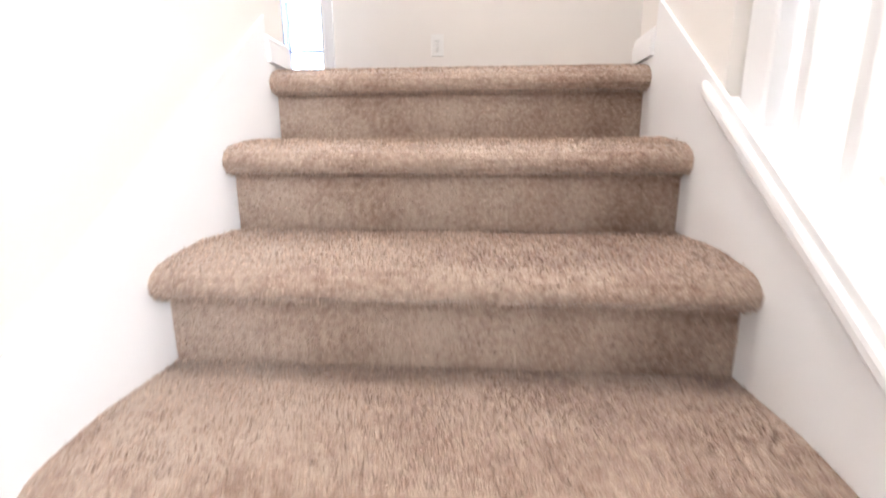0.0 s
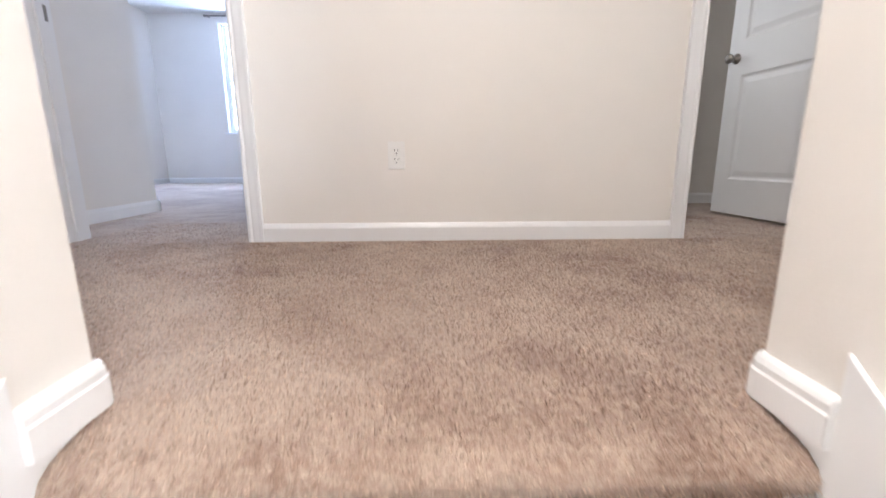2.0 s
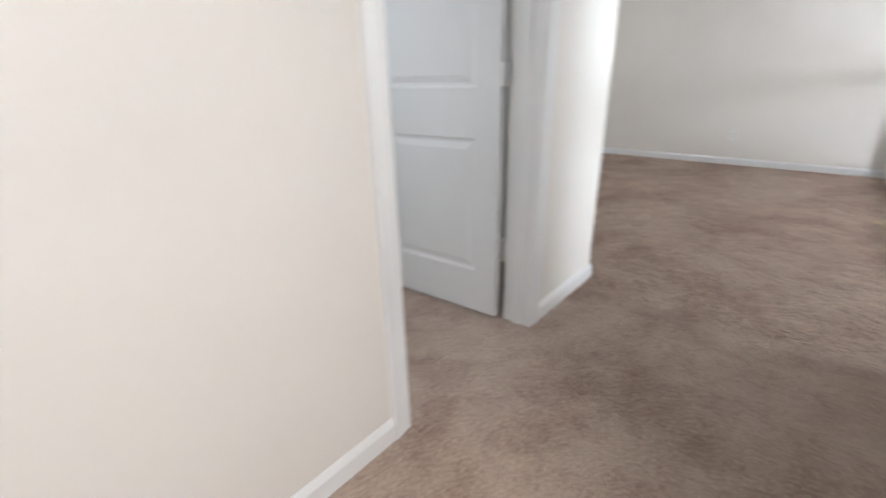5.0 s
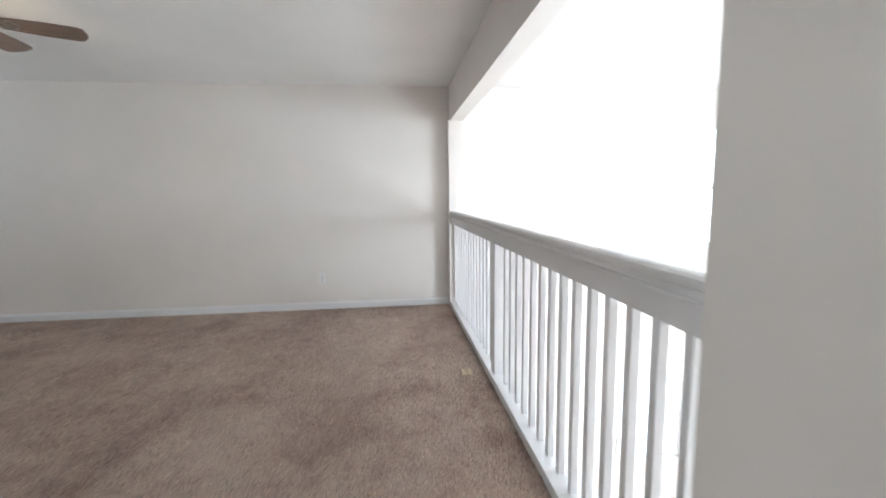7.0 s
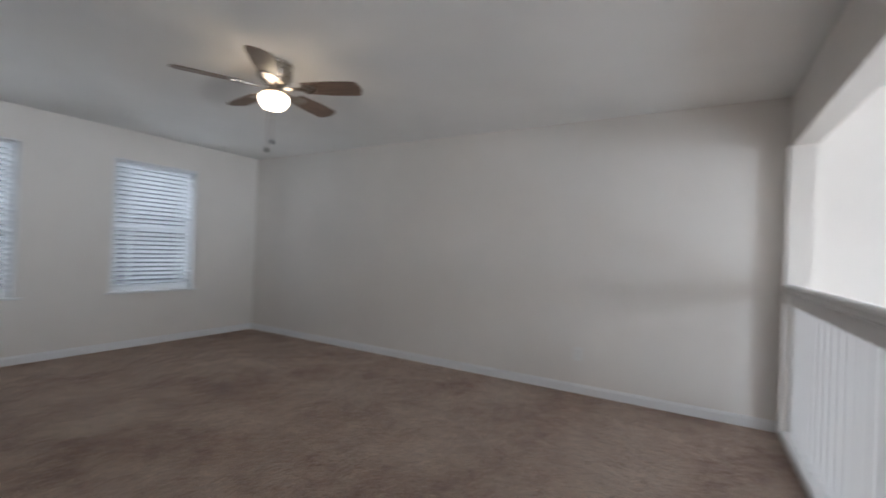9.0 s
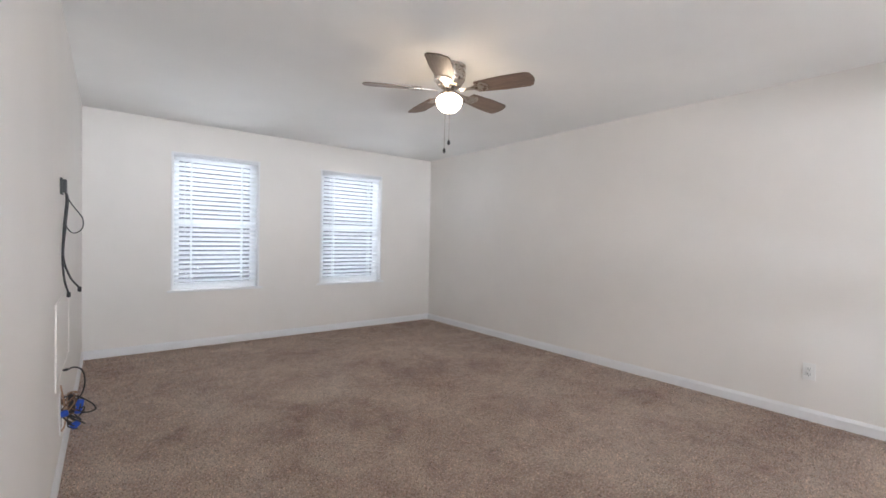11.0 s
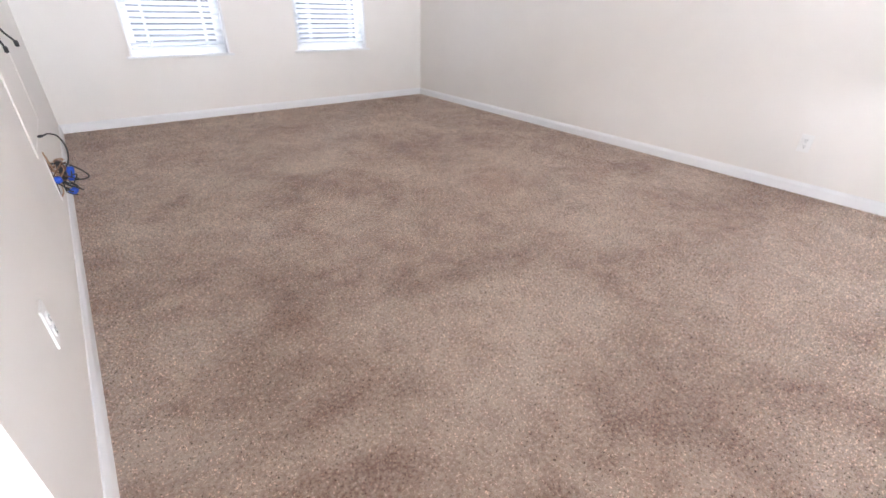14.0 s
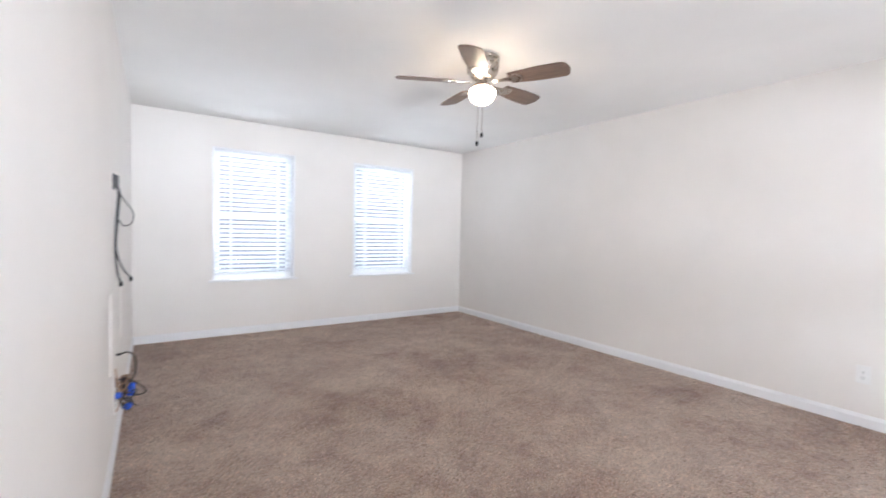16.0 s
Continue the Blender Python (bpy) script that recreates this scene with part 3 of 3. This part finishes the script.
def blind(w, zr, y, group="blinds of the loft windows", closed=-38):
    """A two-inch slatted blind, lowered, its slats half open with the room edge up."""
    ob = thing("window_blind", ((w[0] + w[1]) / 2, y, zr[0]), "lowered white slatted window blind", "blind", group)
    hw, h = (w[1] - w[0]) / 2 - 0.034, zr[1] - zr[0] - 0.016
    bm = bmesh.new()
    box(bm, -hw - 0.012, hw + 0.012, -0.03, 0.026, h - 0.034, h - 0.004)
    part("headrail", soft(bm, 0.006, 2), SLAT, ob)
    bm = bmesh.new()
    rows = []
    for i in range(7):
        u = -0.025 + 0.05 * i / 6
        rows.append((u, 0.0035 * (1 - (u / 0.025) ** 2)))
    outline = rows + [(u, v - 0.0026) for u, v in rows[::-1]]
    prism(bm, outline, lambda u, v, q: (q, u, v), -hw, hw)
    me = mesh_of("slat", bm, SLAT)
    n = 27
    z0, z1 = 0.1, h - 0.055
    for i in range(n):
        tilt = closed + random.uniform(-1.5, 1.5)
        shared("slat", me, ob, Matrix.Translation((0, 0, z0 + (z1 - z0) * i / (n - 1))) @ Matrix.Rotation(radians(tilt), 4, "X"))
    bm = bmesh.new()
    box(bm, -hw, hw, -0.025, 0.025, 0.055, 0.078)
    part("bottom_rail", soft(bm, 0.005, 2), SLAT, ob)
    for x in (-hw * 0.62, hw * 0.62):
        for yy in (-0.028, 0.028):
            bm = bmesh.new()
            box(bm, x - 0.006, x + 0.006, yy - 0.0008, yy + 0.0008, 0.06, h - 0.06)
            part("ladder_tape", bm, SLAT, ob)
    bm = bmesh.new()
    tube(bm, [(-hw * 0.78, -0.04, h - 0.07), (-hw * 0.775, -0.042, h * 0.42)], 0.004, 6)
    part("tilt_wand", bm, VINYL, ob)
    return ob


for k, w in enumerate((W1, W2)):
    window(f"window_{k + 1}", w, WZ, YN, 0.14, "white vinyl single-hung window behind a blind")
    stool(w, WZ, YN, 0.028)
    blind(w, (WZ[0] + 0.018, WZ[1]), YN + 0.036)
# window_7 is added out of view, as an opening for the small room's fill lamp.
window("window_7", (0.65, 1.35), (0.9, 2.0), 2.9, 0.1, "added window of the small room, out of view")
window("window_3", (-3.165, -2.2), (0.74, 2.31), BN, 0.14, "bright bedroom window with a white frame")
stool((-3.165, -2.2), (0.74, 2.31), BN, 0.02)
for k, c in enumerate((-1.88, -2.98)):
    ob = window(f"window_{k + 4}", (-0.48, 0.48), (0, 1.48), 0, 0.06, "bright foyer window with a white frame")
    ob.matrix_basis = pose(XE, c, 0.57, 0, 0, -90)
for k, c in enumerate((-2.65, -3.71)):
    place = pose(XE, c, -2.2, 0, 0, -90)
    ob = window(f"window_{k + 9}", (-0.45, 0.45), (0, 1.12), 0, 0.12, "bright lower foyer window behind a blind")
    ob.matrix_basis = place
    shade = blind((-0.45, 0.45), (0, 1.12), 0, "blinds of the lower foyer windows", -66)
    shade.matrix_basis = place @ Matrix.Translation((0, 0.032, 0))
# Both front windows are out of view, added as openings for the foyer lamps.
for name, c, w, z, h in (("window_6", 3.8, 1.5, -1.9, 2.15), ("window_8", 3.6, 0.7, 0.6, 1.4)):
    ob = window(name, (-w, w), (0, h), 0, 0.12, "wide front window of the foyer, unseen and added for light")
    ob.matrix_basis = pose(c, YS, z, 0, 0, 180)

rod = thing("curtain_rod", (-2.68, BN - 0.05, 2.385), "dark metal curtain rod above the bedroom window", "curtain rod")
bm = bmesh.new()
tube(bm, [(-0.62, 0, 0), (0.62, 0, 0)], 0.009, 10)
part("rod", bm, DARKMETAL, rod)
for x in (-0.62, 0.62):
    bm = bmesh.new()
    bmesh.ops.create_uvsphere(bm, u_segments=12, v_segments=8, radius=0.02, matrix=Matrix.Translation((x, 0, 0)))
    part("finial", bm, DARKMETAL, rod)
    bm = bmesh.new()
    box(bm, x * 0.93 - 0.006, x * 0.93 + 0.006, -0.006, 0.049, -0.018, 0.012)
    part("bracket", bm, DARKMETAL, rod)


# ---- outlets ----
def outlet(m, label):
    """A duplex outlet; the plate lies in x and z, its face towards -y."""
    ob = tagged(new("wall_outlet"), label, "outlet")
    bm = bmesh.new()
    box(bm, -0.037, 0.037, -0.006, 0.0, -0.06, 0.06)
    soft(bm, 0.003, 2)
    part("plate", bm, PLATE, ob)
    for z in (-0.0195, 0.0195):
        bm = bmesh.new()
        box(bm, -0.017, 0.017, -0.009, -0.005, z - 0.0145, z + 0.0145)
        soft(bm, 0.004, 1)
        socket = part("socket", bm, PLATE, ob)
        for x, w in ((-0.007, 0.0025), (0.007, 0.002)):
            bm = bmesh.new()
            box(bm, x - w / 2, x + w / 2, -0.0098, -0.0085, z - 0.002, z + 0.008)
            part("slot", bm, BLACK, socket)
        bm = bmesh.new()
        box(bm, -0.0025, 0.0025, -0.0098, -0.0085, z - 0.012, z - 0.007)
        part("slot", bm, BLACK, socket)
    bm = bmesh.new()
    turned(bm, [(0.003, 0), (0.003, 0.001), (0.0015, 0.0016)], 10)
    bm.transform(Matrix.Translation((0, -0.006, 0)) @ Matrix.Rotation(math.pi / 2, 4, "X"))
    part("screw", bm, STEEL, ob)
    ob.matrix_basis = m
    return ob


outlet(pose(-0.184, YW, 0.383), "white duplex outlet on the hall wall")
outlet(pose(XE, 1.365, 0.35, 0, 0, -90), "white duplex outlet on the long loft wall")
outlet(pose(XW, 1.955, 0.385, 0, 0, 90), "white duplex outlet on the wall with cables")

# ---- ceiling fan ----
FX, FY = 4.675, 2.95
GROW = Matrix.Scale(1.102, 4)
FAN = Matrix.Translation((0, 0, 0.123)) @ GROW


def fan_part(name, bm, mat, parent, label=""):
    bm.transform(FAN)
    return part(name, bm, mat, parent, label)


fan = thing("ceiling_fan", (FX, FY, H), "five-blade flush-mount ceiling fan with brown blades and lit globe", "ceiling fan")
bm = bmesh.new()
turned(bm, [(0.096, -0.1117), (0.102, -0.116), (0.102, -0.126), (0.096, -0.133)], 32)
fan_part("canopy", bm, NICKEL, fan, "brushed nickel ceiling canopy")
bm = bmesh.new()
turned(bm, [(0.09, -0.132), (0.099, -0.137), (0.099, -0.15), (0.094, -0.19), (0.08, -0.228), (0.06, -0.246), (0.03, -0.25)], 40)
fan_part("motor_housing", bm, NICKEL, fan, "brushed nickel motor housing")
for z in (-0.155, -0.175, -0.195):
    bm = bmesh.new()
    w = 0.102 + 0.11 * (z + 0.155)
    turned(bm, [(w - 0.014, z), (w, z - 0.003), (w, z - 0.008), (w - 0.014, z - 0.011)], 40)
    fan_part("trim_ring", bm, NICKEL, fan)
bm = bmesh.new()
turned(bm, [(0.030, -0.246), (0.034, -0.256), (0.030, -0.264), (0.046, -0.272), (0.060, -0.282), (0.063, -0.294), (0.052, -0.302), (0.02, -0.304)], 32)
fan_part("light_fitter", bm, NICKEL, fan)
bm = bmesh.new()
turned(bm, [(0.052, -0.300), (0.072, -0.308), (0.082, -0.325), (0.081, -0.346), (0.068, -0.372), (0.046, -0.392), (0.02, -0.402), (0.003, -0.403)], 40)
fan_part("globe", bm, GLOBE, fan, "lit frosted glass globe")
bm = bmesh.new()
n = 14
edge = []
for i in range(n + 1):
    u = i / n
    edge.append((0.18 + 0.345 * u, 0.052 + 0.018 * min(1, u * 2.0) - 0.012 * max(0, u - 0.93) / 0.07))
outline = [(x, w) for x, w in edge] + [(0.538, 0.022), (0.542, 0.0), (0.538, -0.022)] + [(x, -w) for x, w in edge[::-1]]
prism(bm, outline, lambda u, v, w: (u, v, w), -0.003, 0.003)
bm.transform(GROW)
blade_mesh = mesh_of("blade", bm, BLADE)
bm = bmesh.new()
outline = [(0.075, 0.018), (0.12, 0.012), (0.165, 0.018), (0.19, 0.04), (0.225, 0.046), (0.25, 0.03), (0.262, 0.0), (0.25, -0.03), (0.225, -0.046), (0.19, -0.04), (0.165, -0.018), (0.12, -0.012), (0.075, -0.018)]
prism(bm, outline, lambda u, v, w: (u, v, w), -0.0085, -0.0035)
bm.transform(GROW)
arm_mesh = mesh_of("blade_arm", bm, NICKEL)
for k in range(5):
    m = Matrix.Translation((0, 0, -0.168)) @ Matrix.Rotation(radians(-64.1 + 72 * k), 4, "Z") @ Matrix.Rotation(radians(-12), 4, "X")
    b = shared("blade", blade_mesh, fan, m)
    b["label"] = "brown wood-grain blade"
    arm = shared("blade_arm", arm_mesh, fan, m)
for dx, dy, z1 in ((-0.034, -0.042, -0.595), (-0.046, -0.032, -0.645)):
    bm = bmesh.new()
    tube(bm, [(dx * 0.9, dy * 0.9, -0.265), (dx * 1.6, dy * 1.75, -0.30), (dx * 1.7, dy * 1.8, z1)], 0.0018, 6)
    chain = fan_part("pull_chain", bm, NICKEL, fan)
    bm = bmesh.new()
    turned(bm, [(0.003, 0.0), (0.008, -0.008), (0.009, -0.02), (0.006, -0.03), (0.002, -0.032)], 12, (dx * 1.7, dy * 1.8, z1))
    fan_part("chain_pull", bm, BLACK, chain, "dark pull knob")

# ---- stair ceiling light ----
# Fixture out of view, added to give the overhead light on treads and hall.
DOME = material("lit_dome_glass", (0.95, 0.92, 0.86), 0.4)
bsdf(DOME).inputs["Emission Color"].default_value = (1.0, 0.925, 0.845, 1)
bsdf(DOME).inputs["Emission Strength"].default_value = 120.0
stair_light = thing("ceiling_light", (0.0, -0.45, H), "unseen flush glass dome light, lit, added above the stair head", "ceiling light")
bm = bmesh.new()
turned(bm, [(0.175, 0), (0.18, -0.012), (0.172, -0.022), (0.15, -0.024)], 40)
part("base_ring", bm, NICKEL, stair_light, "brushed nickel ring")
bm = bmesh.new()
turned(bm, [(0.165, -0.02), (0.16, -0.04), (0.135, -0.07), (0.09, -0.09), (0.03, -0.098), (0.004, -0.0985)], 40)
part("dome", bm, DOME, stair_light, "lit frosted glass dome")

# ---- cables on the loft's west wall ----
YC = 3.6
box_up = thing("cable_outlet", (XW, YC, 1.46), "black cable box on the wall with hanging cords", "cable outlet")
bm = bmesh.new()
box(bm, 0.0, 0.01, -0.045, 0.045, -0.03, 0.055)
part("wall_plate", soft(bm, 0.002, 1), BLACK, box_up)
bm = bmesh.new()
box(bm, 0.008, 0.026, -0.036, 0.03, -0.02, 0.048)
part("plug", soft(bm, 0.005, 2), BLACK, box_up)
for pts, r in (([(0.02, -0.01, -0.01), (0.024, 0.0, -0.06), (0.014, 0.0, -0.2), (0.008, 0.005, -0.36), (0.014, 0.03, -0.48), (0.028, 0.05, -0.55)], 0.005),
               ([(0.02, 0.01, -0.01), (0.028, 0.02, -0.06), (0.018, 0.03, -0.2), (0.01, 0.03, -0.36), (0.036, 0.06, -0.47), (0.07, 0.10, -0.53)], 0.005),
               ([(0.02, 0.0, -0.03), (0.045, 0.05, -0.08), (0.085, 0.12, -0.15), (0.08, 0.12, -0.21), (0.045, 0.06, -0.23), (0.018, 0.02, -0.19)], 0.003)):
    bm = bmesh.new()
    tube(bm, curve_points(pts), r, 7)
    part("cord", bm, BLACK, box_up, "black cord")
for p in ((0.030, 0.052, -0.562), (0.073, 0.103, -0.54)):
    bm = bmesh.new()
    turned(bm, [(0.005, 0.014), (0.009, 0.01), (0.009, -0.012), (0.004, -0.016)], 10, p)
    part("connector", bm, BLACK, box_up)

panel = thing("cable_cover", (XW, 3.72, 0.45), "flat white access cover on the wall between the cables", "wall cover")
bm = bmesh.new()
box(bm, 0.0, 0.003, -0.40, 0.40, 0.04, 0.42)
part("cover", bm, WALL, panel)
for b in ((0.0, 0.007, -0.42, -0.40, 0.02, 0.44), (0.0, 0.007, 0.40, 0.42, 0.02, 0.44), (0.0, 0.007, -0.40, 0.40, 0.42, 0.44), (0.0, 0.007, -0.40, 0.40, 0.02, 0.04)):
    bm = bmesh.new()
    box(bm, *b)
    part("rim", soft(bm, 0.002, 1), WALL, panel)

low = thing("cable_bundle", (XW, YC, 0.29), "tangle of tan and black wires with blue connectors", "cables")
bm = bmesh.new()
for b in ((0.0, 0.005, -0.062, -0.05, -0.11, 0.11), (0.0, 0.005, 0.05, 0.062, -0.11, 0.11), (0.0, 0.005, -0.05, 0.05, 0.098, 0.11), (0.0, 0.005, -0.05, 0.05, -0.11, -0.098)):
    box(bm, *b)
part("box_rim", bm, PLATE, low, "white rim of the open wall box")
bm = bmesh.new()
box(bm, 0.0005, 0.002, -0.05, 0.05, -0.098, 0.098)
part("box_back", bm, WIRE, low, "dark open wall box")
for k in range(13):
    a = random.uniform(0, 6.28)
    c = (0.035 + random.uniform(0, 0.05), random.uniform(-0.025, 0.03), random.uniform(-0.075, 0.05))
    pts = [(0.003, c[1] * 0.8, c[2] + 0.03)]
    for j in range(5):
        b = a + j * 1.25
        pts.append((c[0] + 0.026 * math.sin(b * 1.7), c[1] + 0.03 * math.cos(b), c[2] + 0.045 * math.sin(b)))
    bm = bmesh.new()
    tube(bm, curve_points(pts, 6), random.uniform(0.0025, 0.004), 6)
    part("wire", bm, (TAN, BLACK, BLACK, WIRE)[k % 4], low)
for y in (-0.035, -0.02):
    bm = bmesh.new()
    tube(bm, curve_points([(0.004, y, 0.14), (0.012, y + 0.004, 0.08), (0.022, y, 0.0), (0.02, y - 0.004, -0.07), (0.006, y, -0.10)], 6), 0.0035, 6)
    part("wire", bm, TAN, low, "tan wire along the wall")
bm = bmesh.new()
tube(bm, curve_points([(0.045, 0.02, 0.02), (0.085, 0.045, 0.06), (0.098, 0.055, 0.13), (0.085, 0.05, 0.19), (0.055, 0.03, 0.215), (0.03, 0.01, 0.212)], 8), 0.004, 7)
part("cord", bm, BLACK, low, "black cord bent upwards")
bm = bmesh.new()
turned(bm, [(0.004, 0.0), (0.007, 0.003), (0.007, 0.02), (0.005, 0.024)], 10)
bm.transform(Matrix.Translation((0.032, 0.012, 0.212)) @ Matrix.Rotation(radians(-95), 4, "Y"))
part("plug", bm, BLACK, low, "black plug on the free end")
bm = bmesh.new()
tube(bm, curve_points([(0.015, -0.02, 0.075), (0.06, 0.02, 0.06), (0.115, 0.05, 0.01), (0.145, 0.06, -0.035), (0.125, 0.055, -0.05), (0.07, 0.03, -0.04)], 8), 0.004, 7)
part("cord", bm, BLACK, low, "black looped cord")
bm = bmesh.new()
turned(bm, [(0.012, -0.05), (0.016, -0.046), (0.016, 0.045), (0.012, 0.05)], 12)
bm.transform(Matrix.Translation((0.045, 0.0, 0.03)))
part("clamp", bm, BLACK, low, "black cable clamp")
for x, y, z, tilt, h in ((0.02, -0.045, -0.005, 80, 0.032), (0.075, 0.02, 0.0, 12, 0.075), (0.06, 0.0, -0.09, 50, 0.042)):
    bm = bmesh.new()
    turned(bm, [(0.010, -h / 2), (0.017, -h / 2 + 0.004), (0.019, 0.0), (0.016, h / 2 - 0.004), (0.010, h / 2)], 10)
    bm.transform(Matrix.Translation((x, y, z)) @ Matrix.Rotation(radians(tilt), 4, "Y"))
    part("connector", bm, BLUE, low, "blue plastic connector")

# ---- small card on the carpet ----
card = thing("floor_plate", (4.75, 0.07, 0.012), "small cream plastic plate with slots lying on the carpet", "plate")
bm = bmesh.new()
box(bm, -0.055, 0.055, -0.034, 0.034, 0.0, 0.003)
part("plate", soft(bm, 0.001, 1), PAPER, card)
bm = bmesh.new()
for b in ((-0.055, -0.047, -0.034, 0.034), (0.047, 0.055, -0.034, 0.034), (-0.047, 0.047, -0.034, -0.026), (-0.047, 0.047, 0.026, 0.034)):
    box(bm, *b, 0.003, 0.006)
part("rim", bm, PAPER, card)
for k in range(4):
    bm = bmesh.new()
    x = -0.032 + 0.021 * k
    box(bm, x - 0.0025, x + 0.0025, -0.016, 0.016, 0.003, 0.0042)
    part("slot", bm, TAN, card, "tan slot")

# ---- carpet pile ----


def pile(name, pos, nrm, length, width, lean, label, mat=PILE):
    """One thin blade of yarn for each place, standing along its normal."""
    rng = np.random.default_rng(7)
    n = len(pos)
    rnd = rng.normal(size=(n, 3))
    d = nrm + lean * rnd
    d /= np.linalg.norm(d, axis=1)[:, None]
    side = np.cross(d, rng.normal(size=(n, 3)))
    side /= np.linalg.norm(side, axis=1)[:, None] + 1e-9
    ln = (length * rng.uniform(0.6, 1.25, n))[:, None]
    base = pos - nrm * 0.002
    v = np.empty((n, 3, 3))
    v[:, 0] = base - side * width / 2
    v[:, 1] = base + side * width / 2
    v[:, 2] = base + d * ln
    me = bpy.data.meshes.new(name)
    me.vertices.add(3 * n), me.loops.add(3 * n), me.polygons.add(n)
    me.vertices.foreach_set("co", v.ravel())
    me.loops.foreach_set("vertex_index", np.arange(3 * n))
    me.polygons.foreach_set("loop_start", np.arange(0, 3 * n, 3))
    me.update(calc_edges=True)
    me.materials.append(mat)
    return tagged(new(name, me), label, "carpet pile", kind="stuff")


def spread(x0, x1, y0, y1, step):
    rng = np.random.default_rng(3)
    gx, gy = np.meshgrid(np.arange(x0, x1, step), np.arange(y0, y1, step))
    p = np.stack([gx.ravel(), gy.ravel(), np.zeros(gx.size)], 1)
    p[:, :2] += rng.uniform(-step, step, (len(p), 2)) * 0.6
    return p


def stair_places(step):
    rng = np.random.default_rng(5)
    pts, nrm = [], []
    outline = step_outline()[1:13]
    for i in range(7):
        for (u0, v0), (u1, v1) in zip(outline, outline[1:]):
            length = math.hypot(u1 - u0, v1 - v0)
            n = int(length * (SR - SL) / step ** 2)
            if n == 0 or (i == 0 and u0 > 0.105):
                continue
            t = rng.uniform(0, 1, n)
            x = rng.uniform(SL + 0.002, SR - 0.002, n)
            pts.append(np.stack([x, Y_R - RUN * i + u0 + (u1 - u0) * t, -RISE * i + v0 + (v1 - v0) * t], 1))
            nn = np.array([0.0, (v1 - v0), -(u1 - u0)]) / length
            nrm.append(np.repeat(nn[None], n, 0))
    return np.concatenate(pts), np.concatenate(nrm)


p, nv = stair_places(0.0040)
pile("stair_pile", p, nv, 0.009, 0.0034, 0.75, "brown cut pile of the stair carpet")
p = np.concatenate([spread(-1.65, X0, 0.1, YW - 0.016, 0.005), spread(SL + 0.02, SR - 0.02, 0.078, 0.1, 0.005), spread(-1.67, -0.88, YW - 0.016, 2.0, 0.008), spread(1.15, 1.87, YW - 0.016, 2.2, 0.008)])
pile("hall_pile", p, np.repeat(np.array([[0, 0, 1.0]]), len(p), 0), 0.0085, 0.0036, 0.65, "brown cut pile of the hall carpet")
p = np.concatenate([spread(X0, 5.2, YB, YW - 0.016, 0.0064), spread(XW + 0.015, 5.2, YW - 0.016, 3.6, 0.0064), spread(XW + 0.015, 5.2, 3.6, YN - 0.016, 0.0075), spread(5.2, XE - 0.015, YB, YN - 0.016, 0.0075)])
pile("loft_pile", p, np.repeat(np.array([[0, 0, 1.0]]), len(p), 0), 0.0085, 0.0076, 0.65, "brown cut pile of the loft carpet", LOFT_PILE)
